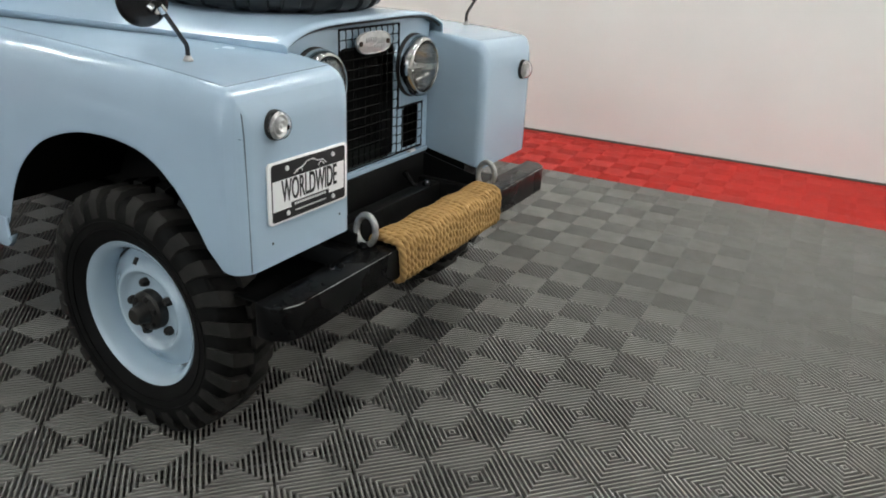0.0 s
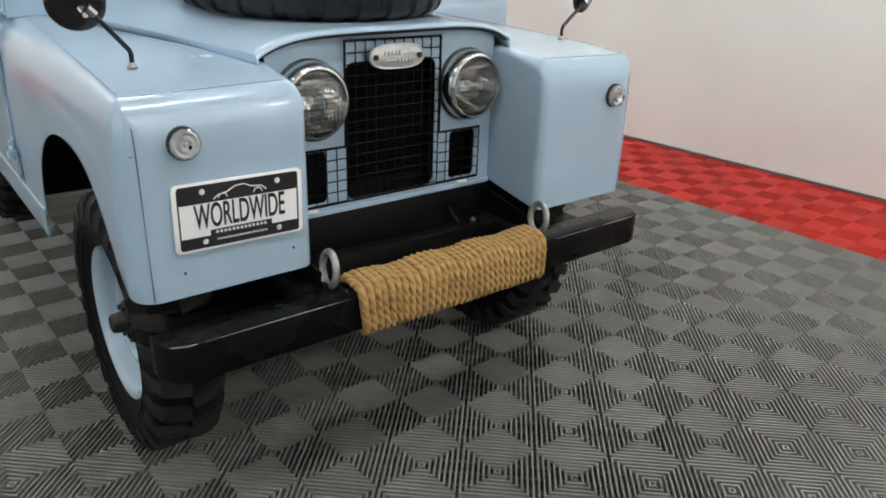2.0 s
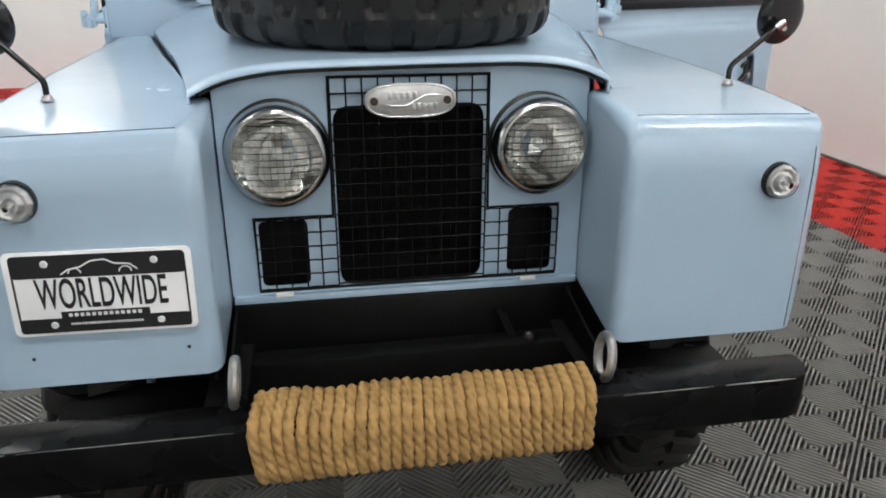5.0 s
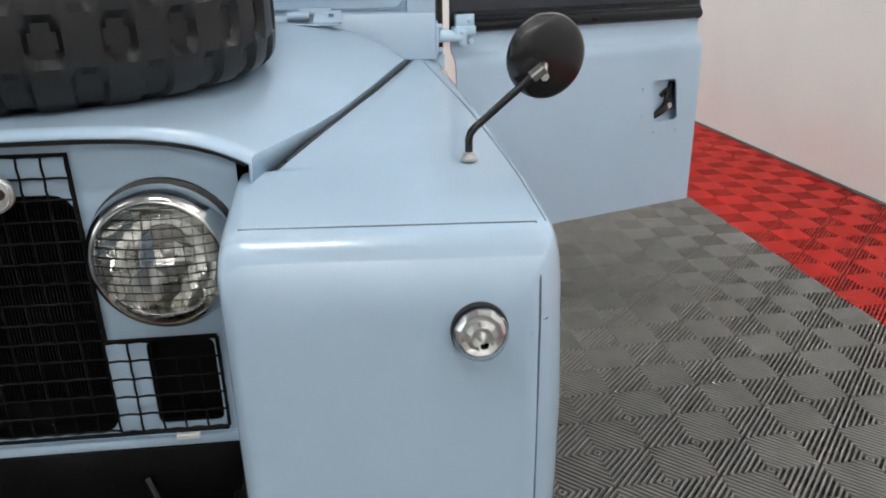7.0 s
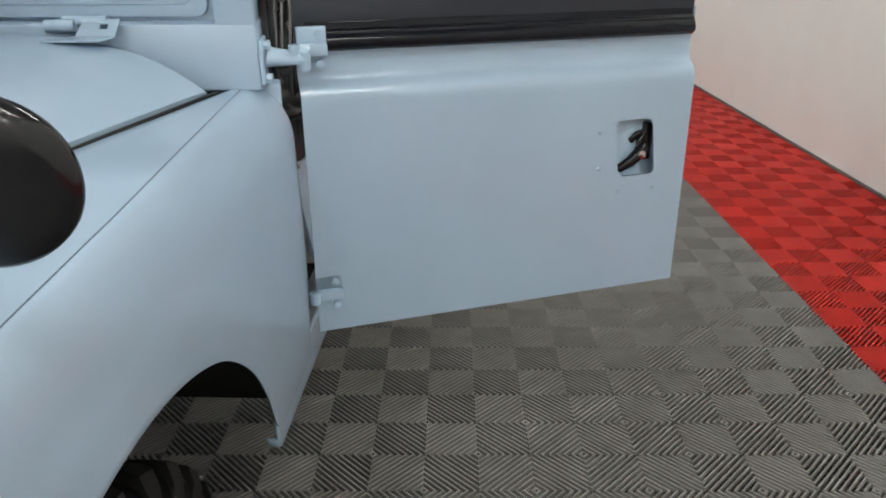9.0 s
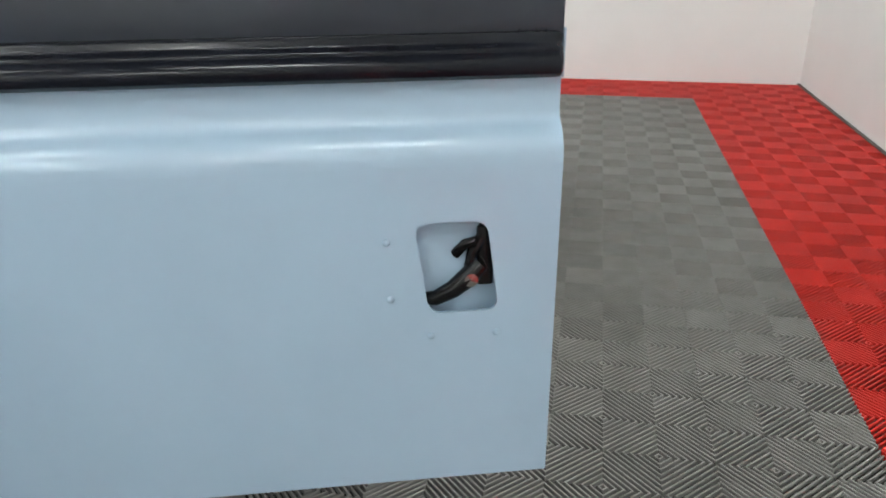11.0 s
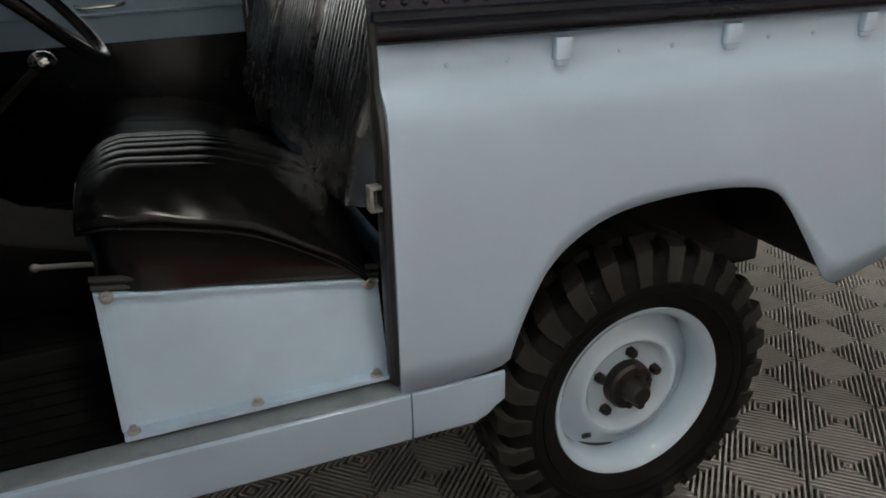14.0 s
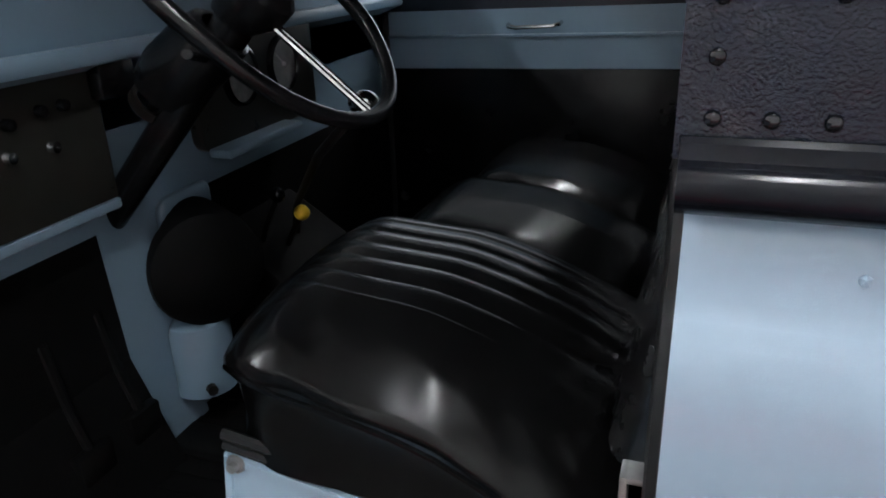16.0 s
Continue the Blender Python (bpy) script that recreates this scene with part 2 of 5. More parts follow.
def slab(bm, outline, depth, m, bevel=0.0):
    """A flat plate: outline in its own x, y, depth along its z, laid by m."""
    t = bmesh.new()
    f = t.faces.new([t.verts.new((x, y, 0)) for x, y in outline])
    r = bmesh.ops.extrude_face_region(t, geom=[f])
    bmesh.ops.translate(t, verts=[v for v in r["geom"] if isinstance(v, bmesh.types.BMVert)], vec=(0, 0, depth))
    if bevel:
        bmesh.ops.recalc_face_normals(t, faces=t.faces)
        bmesh.ops.bevel(t, geom=[e for e in t.edges if abs(e.calc_face_angle(0)) > 0.6], offset=bevel, segments=2, profile=0.5, affect="EDGES")
    t.transform(m)
    join(bm, t)
    return bm


def rounded(w, h, r, n=5, cx=0.0, cy=0.0):
    out = []
    for sx, sy, a0 in ((1, 1, 0), (-1, 1, 90), (-1, -1, 180), (1, -1, 270)):
        for k in range(n + 1):
            a = radians(a0 + 90 * k / n)
            out.append((cx + sx * (w / 2 - r) + r * math.cos(a), cy + sy * (h / 2 - r) + r * math.sin(a)))
    return out


def plate_with_holes(bm, outer, holes, depth, m):
    """A flat plate with holes through it."""
    t = bmesh.new()
    loops = []
    for pts in (outer, *holes):
        vs = [t.verts.new((x, y, 0)) for x, y in pts]
        loops.append([t.edges.new((vs[i], vs[(i + 1) % len(vs)])) for i in range(len(vs))])
    bmesh.ops.triangle_fill(t, use_beauty=True, use_dissolve=False, edges=[e for l in loops for e in l])
    r = bmesh.ops.extrude_face_region(t, geom=list(t.faces))
    bmesh.ops.translate(t, verts=[v for v in r["geom"] if isinstance(v, bmesh.types.BMVert)], vec=(0, 0, depth))
    t.transform(m)
    join(bm, t)
    return bm


def curve_at(pts, x):
    return float(np.interp(x, [p[0] for p in pts], [p[1] for p in pts]))


def lettering(name, body, size, m, mat, parent, depth=0.0006, spacing=1.0, sx=1.0, bold=0.0):
    c = bpy.data.curves.new(name, "FONT")
    c.body, c.size, c.extrude, c.align_x, c.align_y, c.space_character, c.offset = body, size, depth, "CENTER", "CENTER", spacing, bold
    c.materials.append(mat)
    t = new("lettering", c)
    dg = bpy.context.evaluated_depsgraph_get()
    me = bpy.data.meshes.new_from_object(t.evaluated_get(dg))
    bpy.data.objects.remove(t)
    ob = new(name, me)
    ob.parent = parent
    ob.matrix_basis = m @ Matrix.Diagonal((sx, 1, 1, 1))
    return ob


SIDE = (1, -1)
# The lie of a flat plate that faces the front of the car: its x to the car's left, its y up, its depth towards the rear.
FACE = Matrix(((1, 0, 0, 0), (0, 0, 1, 0), (0, 1, 0, 0), (0, 0, 0, 1)))


def face_at(x, y, z):
    return Matrix.Translation((x, y, z)) @ FACE


# ---- room ----
TURN = radians(1.9)
ROOM = Matrix.Rotation(TURN, 4, "Z")
RED_X, WALL_X, RED_Y, WALL_Y = 2.60, 3.61, 6.60, 7.45
WEST, SOUTH, TOP = -7.5, -7.0, 4.2


def wall(name, x0, x1, y0, y1, mat=WALL, label="plain off-white painted showroom wall"):
    bm = bmesh.new()
    box(bm, x0, x1, y0, y1, -0.1, TOP)
    return tagged(part(name, bm, mat, m=ROOM, smooth=0), label, "wall", kind="structure")


wall("wall_east", WALL_X, WALL_X + 0.2, SOUTH - 0.2, WALL_Y + 0.2)
wall("wall_north", WEST, WALL_X, WALL_Y, WALL_Y + 0.2)
# Added opening in the unseen west wall; its area lamp brightens car and seats.
WIN_Y0, WIN_Y1, WIN_Z0, WIN_Z1 = -2.2, 3.0, 0.5, 3.5
bm = bmesh.new()
plate_with_holes(bm, [(SOUTH - 0.2, -0.1), (WALL_Y + 0.2, -0.1), (WALL_Y + 0.2, TOP), (SOUTH - 0.2, TOP)], [[(WIN_Y0, WIN_Z0), (WIN_Y1, WIN_Z0), (WIN_Y1, WIN_Z1), (WIN_Y0, WIN_Z1)]], -0.2, Matrix.Translation((WEST, 0, 0)) @ Matrix(((0, 0, 1, 0), (1, 0, 0, 0), (0, 1, 0, 0), (0, 0, 0, 1))))
tagged(part("wall_west", bm, WALL, m=ROOM, smooth=0), "plain off-white wall with an added wide opening for fill light, out of view", "wall", kind="structure")
lamp = bpy.data.lights.new("shop_window_daylight", "AREA")
lamp.shape, lamp.size, lamp.size_y = "RECTANGLE", WIN_Y1 - WIN_Y0 - 0.02, WIN_Z1 - WIN_Z0 - 0.02
lamp.energy, lamp.color = WEST_FILL_POWER, (0.86, 0.93, 1.0)
west_fill = new("shop_window_daylight", lamp)
west_fill.matrix_basis = ROOM @ Matrix.Translation((WEST - 0.1, (WIN_Y0 + WIN_Y1) / 2, (WIN_Z0 + WIN_Z1) / 2)) @ Matrix(((0, 0, -1, 0), (-1, 0, 0, 0), (0, 1, 0, 0), (0, 0, 0, 1)))
wall("wall_south", WEST, WALL_X, SOUTH - 0.2, SOUTH)
bm = bmesh.new()
box(bm, WEST - 0.2, WALL_X + 0.2, SOUTH - 0.2, WALL_Y + 0.2, TOP, TOP + 0.15)
tagged(part("ceiling", bm, CEIL, m=ROOM, smooth=0), "dark grey ceiling above the showroom", "ceiling", kind="structure")
bm = bmesh.new()
box(bm, WALL_X - 0.025, WALL_X - 0.002, SOUTH, WALL_Y - 0.002, 0.0, 0.014, 0.004)
tagged(part("baseboard", bm, COVE, m=ROOM), "low dark grey strip along the foot of the wall", "baseboard", kind="structure")
bm = bmesh.new()
box(bm, WEST - 0.2, WALL_X + 0.2, SOUTH - 0.2, WALL_Y + 0.2, -0.14, -0.021)
FLOOR = tagged(part("floor", bm, UNDER, m=ROOM, smooth=0), "ribbed interlocking plastic floor tiles in grey with a red border", "floor", kind="structure")

# Rows of ceiling tubes.
bm = bmesh.new()
box(bm, -0.09, 0.09, -0.66, 0.66, 0.0, 0.05, 0.008)
housing_mesh = bm
lamp0 = thing("ceiling_light", "white fluorescent tube fitting fixed under the ceiling", "ceiling light", "ceiling lights")
part("housing", housing_mesh, WHITE, lamp0)
for dx in (-0.045, 0.045):
    bm = bmesh.new()
    tube(bm, [(dx, -0.62, -0.022), (dx, 0.62, -0.022)], 0.016, 10)
    part("tube", bm, LIGHT, lamp0, "glowing white fluorescent tube")
LAMPS = [(x, y) for x in (-0.05, 2.4) for y in (-6.2, -1.8, 2.0)] + [(-2.9, -1.7), (-2.9, 2.0), (-2.9, 5.8), (-0.05, 5.8)]
for i, (x, y) in enumerate(LAMPS):
    mm = ROOM @ pose(x, y, TOP - 0.05, rz=90)
    if i == 0:
        lamp0.matrix_basis = mm
    else:
        copy_thing(lamp0, mm)

# ---- the car ----
car = thing("off_road_vehicle", "pale blue vintage off-road vehicle with black hard top, driver's door open", "off-road vehicle")
WING_Y = -0.49      # front face of the wings
ARCH_F = [(-0.49, 0.615), (-0.455, 0.615), (-0.42, 0.625), (-0.392, 0.655), (-0.34, 0.745), (-0.28, 0.815), (-0.20, 0.866), (-0.10, 0.884), (0.0, 0.884), (0.08, 0.873),
          (0.16, 0.851), (0.24, 0.816), (0.332, 0.736), (0.398, 0.638), (0.440, 0.55), (0.462, 0.515), (0.482, 0.505), (0.502, 0.50), (0.74, 0.50)]


def rounded_curve(pts, times=2):
    """The same curve with its corners cut off, end points kept."""
    for _ in range(times):
        out = [pts[0]]
        for a, b in zip(pts, pts[1:]):
            out += [(a[0] * 0.75 + b[0] * 0.25, a[1] * 0.75 + b[1] * 0.25), (a[0] * 0.25 + b[0] * 0.75, a[1] * 0.25 + b[1] * 0.75)]
        pts = out + [pts[-1]]
    return pts


ARCH_F = rounded_curve(ARCH_F)
SEAM_X = [(-0.49, 0.770), (-0.28, 0.766), (0.10, 0.750), (0.75, 0.715)]
SEAM_Z = [(-0.49, 1.041), (-0.42, 1.0505), (-0.35, 1.0575), (-0.28, 1.0632), (-0.2, 1.0675), (-0.1, 1.0723), (0.0, 1.0765), (0.1, 1.0803), (0.2, 1.0835), (0.4, 1.089), (0.75, 1.098)]
CX = 0.026       # the middle of the bonnet
OFF = {1: Vector((0.008, 0.0, 0.0)), -1: Vector((0.006, 0.012, 0.003))}      # how the wings sit on the car
EDGE_X = [(-0.29, 0.427), (0.26, 0.585), (0.69, 0.695), (0.75, 0.70)]
SHELL = 0.004


R_OUT, R_IN = 0.060, 0.030      # roundings of the wing's nose
NOSE_DEEP, NOSE_HIGH = 0.052, 0.090


def roll(y, r):
    d = y - WING_Y
    return r - math.sqrt(max(0.0, r * r - (r - d) ** 2)) if d < r else 0.0


def seam_x(y, side):
    return curve_at(SEAM_X, y) + (0.009 * min(1.0, max(0.0, (0.6 - y) / 0.5)) if side > 0 else 0.0)


def nose_drop(y):
    """How far the top of the wing falls away over its rounded nose."""
    f = max(0.0, 1 - (y - WING_Y) / NOSE_DEEP)
    return NOSE_HIGH * (1 - math.sqrt(max(0.0, 1 - f * f)))


def wing_profile(y, side, nose):
    xs, zs = seam_x(y, side), curve_at(SEAM_Z, y)
    xi = (0.386 if side > 0 else 0.374) + roll(y, R_IN) if nose else curve_at(EDGE_X, y) - (0.0 if side > 0 else 0.038)
    drop_top, inset = nose_drop(y), roll(y, R_OUT)
    xs = min(xs, 0.788 - inset)
    top = lambda x: zs + 0.004 * (xs - x) / 0.35 + max(0.0, xs - x) * 0.012 - drop_top
    zb = curve_at(ARCH_F, y)
    pts = []
    if nose:
        r = 0.014 + 0.022 * min(1.0, max(0.0, (-0.30 - y) / 0.15))
        zl, zt = 0.615 + (y - WING_Y) * 0.19, top(xi) - r
        pts += [(xi, zl + (zt - zl) * k / 8) for k in range(9)]
        pts += [(xi + r * (1 - math.cos(radians(a))), zt + r * math.sin(radians(a))) for a in (25, 50, 75)]
        xi += r
    for k in range(7):
        x = xi + (xs - xi) * k / 6
        pts.append((x, top(x)))
    out, drop = 0.802 - xs - inset, 0.105
    for k in range(1, 11):
        a = radians(90 * k / 10)
        pts.append((xs + out * math.sin(a), zs - drop_top * math.cos(a) ** 0.5 - drop * (1 - math.cos(a)) if k < 10 else zs - drop))
    z0 = zs - drop
    for k in range(1, 9):
        f = k / 8
        z = z0 + (zb - z0) * f
        bulge = 0.811 - 0.010 * max(0.0, (0.80 - z) / 0.3) ** 2
        pts.append((min(bulge - 0.005, 0.802 + 0.004 * min(1, f * 3)) - inset, z))
    return [Vector((side * x, y, z)) for x, z in pts]


def wing(side):
    bm = bmesh.new()
    nose = [WING_Y + NOSE_DEEP * (1 - math.cos(radians(a))) for a in range(0, 91, 9)] + [-0.385, -0.36, -0.33, -0.29, -0.252]
    nose = sorted(set(nose + [WING_Y + R_OUT * f for f in (0.06, 0.25, 0.6, 1.0)]))
    nose_rows = [wing_profile(y, side, True) for y in nose]
    bm.faces.new([bm.verts.new(p) for p in nose_rows[0]])
    grid(bm, [r[:13] for r in nose_rows])
    ys = sorted(set([-0.246, 0.735] + [p[0] for p in ARCH_F if -0.24 < p[0] < 0.735] + list(np.arange(-0.22, 0.735, 0.035))))
    grid(bm, [r[12:] for r in nose_rows] + [wing_profile(y, side, False) for y in ys])
    ob = part("wing", bm, PAINT, car, "pale blue front wing")
    mo = ob.modifiers.new("sheet", "SOLIDIFY")
    mo.thickness, mo.offset = SHELL, -1
    mo = ob.modifiers.new("shade", "WEIGHTED_NORMAL")
    mo.keep_sharp = True
    # pressed seams
    bm = bmesh.new()
    ya = -0.441
    pts = [(side * seam_x(y, side), y, curve_at(SEAM_Z, y) - nose_drop(y) + 0.0002) for y in sorted([ya, ya + 0.01, ya + 0.02] + list(np.arange(-0.42, 0.735, 0.05)))]
    tube(bm, pts, 0.0009, 6)
    za = curve_at(SEAM_Z, ya) - nose_drop(ya)
    tube(bm, [(side * x, ya, za + (0.766 - x) * 0.023) for x in np.linspace(0.412, 0.766, 8)], 0.0014, 6)
    tube(bm, [(side * 0.764, WING_Y + 0.0038, z) for z in np.linspace(0.62, 0.945, 9)] + [(side * 0.764, WING_Y + 0.0075, 0.988), (side * 0.765, WING_Y + 0.022, 1.024), (side * 0.766, ya, za)], 0.0016, 6)
    part("seam", bm, SEAM, ob, "dark joint line")
    # inner liner of the wheel well
    bm = bmesh.new()
    ys = np.linspace(-0.44, 0.70, 20)
    rows = [[Vector((side * x, y, max(0.52, min(1.0, 0.03 + curve_at(ARCH_F, y) + 0.03)))) for x in (0.40, 0.60, 0.79)] for y in ys]
    grid(bm, rows)
    box(bm, min(side * 0.395, side * 0.405), max(side * 0.395, side * 0.405), -0.42, 0.70, 0.45, 1.0)
    part("wheel_well", bm, CHASSIS, ob, "black wheel well")
    ob.location = OFF[side]
    return ob


wings = [wing(s) for s in SIDE]

# front indicators
for side, w in zip(SIDE, wings):
    c = Matrix.Translation((0.689 if side > 0 else -0.668, WING_Y, 0.934 if side > 0 else 0.954))
    bm = bmesh.new()
    lathe(bm, [(0.004, 0.0001), (0.004, 0.035), (-0.008, 0.035), (-0.010, 0.0342), (-0.010, 0.030)], 32, "y", c)
    body = part("indicator", bm, SEAL, w, "black rubber indicator base")
    bm = bmesh.new()
    lathe(bm, [(-0.010, 0.033), (-0.018, 0.032), (-0.028, 0.027), (-0.035, 0.018), (-0.038, 0.009), (-0.039, 0.0001)], 32, "y", c)
    pane = part("lens", bm, GLASS, w, "clear domed glass lens")
    mo = pane.modifiers.new("pane", "SOLIDIFY")
    mo.thickness, mo.offset = 0.002, 0.0
    bm = bmesh.new()
    lathe(bm, [(-0.0135, 0.031), (-0.020, 0.026), (-0.017, 0.020), (-0.024, 0.013), (-0.020, 0.006), (-0.026, 0.0001)], 11, "y", c)
    part("reflector", bm, SILVER, w, "bright faceted reflector", smooth=12)

# ---- bonnet ----
def nose_share(y, reach):
    return min(1.0, max(0.0, 1 - (y + 0.29) / reach)) ** 1.5


def bonnet_edge(y, side):
    y = max(y, -0.29)
    return CX + side * (curve_at(EDGE_X, y) - 0.006 - CX) - (0.034 * nose_share(y, 0.45) if side < 0 else 0.0)


def bonnet_z(x, y):
    left, right = bonnet_edge(y, 1), bonnet_edge(y, -1)
    ze = curve_at(SEAM_Z, y) + 0.026 - 0.008 * min(1.0, max(0.0, (y + 0.29) / 0.3)) + 0.013 * nose_share(y, 0.40)
    f = min(1.0, abs(2 * x - left - right) / (left - right))
    crown = 0.028 + 0.072 * min(1, max(0.0, (y + 0.29) / 0.96)) + 0.020 * nose_share(y, 0.50)
    return ze + crown * (1 - f ** 5.5) - (0.012 - 0.024 * nose_share(y, 0.40)) * (x - CX)


bm = bmesh.new()
ys = [-0.296, -0.291, -0.282] + list(np.linspace(-0.265, 0.63, 22)) + [0.65, 0.662, 0.668]
rows = []
for y in ys:
    left, right = bonnet_edge(y, 1), bonnet_edge(y, -1)
    drop = 0.010 * max(0.0, (-0.280 - y) / 0.016) ** 2 + 0.03 * max(0.0, (y - 0.645) / 0.023) ** 2
    row = [Vector((x, y, bonnet_z(x, y) - drop)) for x in (left + right) / 2 + (left - right) / 2 * np.sin(np.linspace(-math.pi / 2, math.pi / 2, 33))]
    lip = 0.026 + 0.012 * nose_share(y, 0.40)
    row = [row[0] + Vector((0.002, 0, -lip))] + row + [row[-1] + Vector((-0.002, 0, -lip - 0.008 * nose_share(y, 0.40)))]
    rows.append(row)
grid(bm, rows)
bonnet = part("bonnet", bm, PAINT, car, "pale blue bonnet carrying a spare wheel")
mo = bonnet.modifiers.new("sheet", "SOLIDIFY")
mo.thickness, mo.offset = SHELL, -1
bm = bmesh.new()
for side in SIDE:
    tube(bm, [(bonnet_edge(y, side) + side * 0.006, y, curve_at(SEAM_Z, y) + 0.002) for y in np.arange(-0.285, 0.70, 0.06)], 0.0032, 8)
    tube(bm, [(bonnet_edge(y, side) + side * 0.008, y, curve_at(SEAM_Z, y) + 0.003) for y in np.linspace(-0.20, -0.11, 5)], 0.0045, 8)
tube(bm, [(x, -0.282, bonnet_z(x, -0.29) - 0.017) for x in np.linspace(-0.385, 0.412, 25)], 0.0045, 8)
part("seal", bm, SEAL, bonnet, "black rubber seal under the bonnet edge")
for side in SIDE:
    x, z = side * 0.475, bonnet_z(0.475, 0.63)
    bm = bmesh.new()
    slab(bm, [(x - 0.055, 0.605), (x + 0.045, 0.605), (x + 0.05, 0.664), (x - 0.03, 0.664)], 0.003, Matrix.Translation((0, 0, z + 0.004)))
    plate_with_holes(bm, [(x - 0.022, 0.0), (x + 0.05, 0.0), (x + 0.05, 0.042), (x - 0.015, 0.042)], [[(x + 0.018, 0.018), (x + 0.032, 0.018), (x + 0.032, 0.030), (x + 0.018, 0.030)]], 0.003, Matrix.Translation((0, 0.662, z + 0.004)) @ Matrix.Rotation(radians(40), 4, "X"))
    hinge_ = part("bonnet_hinge", bm, PAINT, bonnet, "painted folded bonnet hinge bracket", smooth=0)
    bm = bmesh.new()
    tube(bm, [(x - 0.085, 0.688, z + 0.022), (x - 0.030, 0.688, z + 0.022)], 0.0115, 14)
    part("hinge_barrel", bm, PAINT, hinge_)

# ---- grille panel ----
GY = -0.255
panel_top = [(x, bonnet_z(x, -0.29) - 0.019) for x in np.linspace(-0.3655, 0.3925, 17)]
outer = [(-0.3655, 0.668)] + [(0.3925, 0.668)] + panel_top[::-1]
big = rounded(0.308, 0.378, 0.03, 4, 0.016, 0.866)
ears = [rounded(0.100, 0.142, 0.012, 3, s * 0.265 + 0.014, 0.757) for s in SIDE]
lamps = [[(s * 0.267 + 0.018 + 0.088 * math.cos(a), 0.967 + 0.088 * math.sin(a)) for a in np.linspace(0, 2 * math.pi, 28, endpoint=False)] for s in SIDE]
bm = bmesh.new()
plate_with_holes(bm, outer, [big, *ears, *lamps], 0.004, face_at(0, GY, 0))
box(bm, -0.363, 0.390, GY - 0.010, GY + 0.004, 0.652, 0.668, 0.002)
grille = part("grille_panel", bm, PAINT, car, "pale blue front panel with openings", smooth=30)
bm = bmesh.new()
box(bm, -0.33, 0.33, GY + 0.06, GY + 0.10, 0.62, 1.10)
box(bm, -0.33, 0.33, GY + 0.006, GY + 0.06, 0.64, 0.66)
for k in range(60):
    x = -0.15 + 0.30 * k / 59
    box(bm, x, x + 0.0015, GY + 0.045, GY + 0.06, 0.715, 1.07)
part("radiator", bm, CHASSIS, grille, "black radiator core")


def mesh_wires(bm, x0, x1, z0, z1, nx, nz, y, r=0.0018):
    for k in range(nx + 1):
        x = x0 + (x1 - x0) * k / nx
        tube(bm, [(x, y + 0.0015 * (-1) ** j, z0 + (z1 - z0) * j / (2 * nz)) for j in range(2 * nz + 1)], r, 5)
    for k in range(nz + 1):
        z = z0 + (z1 - z0) * k / nz
        tube(bm, [(x0 + (x1 - x0) * j / (2 * nx), y - 0.0015 * (-1) ** j, z) for j in range(2 * nx + 1)], r, 5)


gc = 0.016
bm = bmesh.new()
mesh_wires(bm, gc - 0.158, gc + 0.158, 0.688, 1.112, 10, 14, GY - 0.012)
mesh_wires(bm, gc - 0.322, gc - 0.158, 0.684, 0.834, 5, 5, GY - 0.012)
mesh_wires(bm, gc + 0.158, gc + 0.322, 0.684, 0.834, 5, 5, GY - 0.012)
edge = [(-0.161, 1.114), (0.161, 1.114), (0.163, 0.838), (0.320, 0.838), (0.320, 0.681), (-0.324, 0.681), (-0.324, 0.838), (-0.163, 0.838)]
tube(bm, [(gc + x, GY - 0.013, z) for x, z in edge], 0.0032, 8, closed=True)
part("grille_mesh", bm, WIRE, grille, "black woven wire grille")
for s in SIDE:
    bm = bmesh.new()
    box(bm, gc + s * 0.266 - 0.026, gc + s * 0.266 + 0.010, GY - 0.020, GY - 0.002, 0.668, 0.677, 0.002)
    part("grille_clip", bm, WHITE, grille, "pale clip under the grille")

# oval badge, its brand lettering only plain strokes
bm = bmesh.new()
oval = [(0.091 * math.copysign(abs(math.cos(a)) ** 0.7, math.cos(a)), 0.0345 * math.copysign(abs(math.sin(a)) ** 0.8, math.sin(a))) for a in np.linspace(0, 2 * math.pi, 40, endpoint=False)]
slab(bm, oval, 0.008, face_at(gc, GY - 0.028, 1.067), 0.002)
badge = part("badge", bm, ALLOY, grille, "oval cast aluminium badge")
bm = bmesh.new()
ring = [(gc + x * 0.95, GY - 0.029, 1.067 + y * 0.93) for x, y in oval]
tube(bm, ring, 0.0018, 6, closed=True)
for x0, z0, w in ((-0.045, 1.077, 0.062), (0.0, 1.055, 0.058)):
    for k in range(5):
        x = gc + x0 + w * k / 5
        box(bm, x, x + w / 8, GY - 0.0305, GY - 0.028, z0 - 0.007, z0 + 0.007, 0.0008)
tube(bm, [(gc - 0.04, GY - 0.029, 1.057), (gc - 0.01, GY - 0.029, 1.057), (gc + 0.03, GY - 0.029, 1.078), (gc + 0.06, GY - 0.029, 1.078)], 0.0016, 5)
part("relief", bm, ALLOY, badge, "raised strokes on the badge")
for s in SIDE:
    bm = bmesh.new()
    lathe(bm, [(-0.0315, 0.0001), (-0.0315, 0.008), (-0.027, 0.008)], 14, "y", Matrix.Translation((gc + s * 0.0725, GY, 1.067)))
    part("screw", bm, RUST, badge, "dark screw")

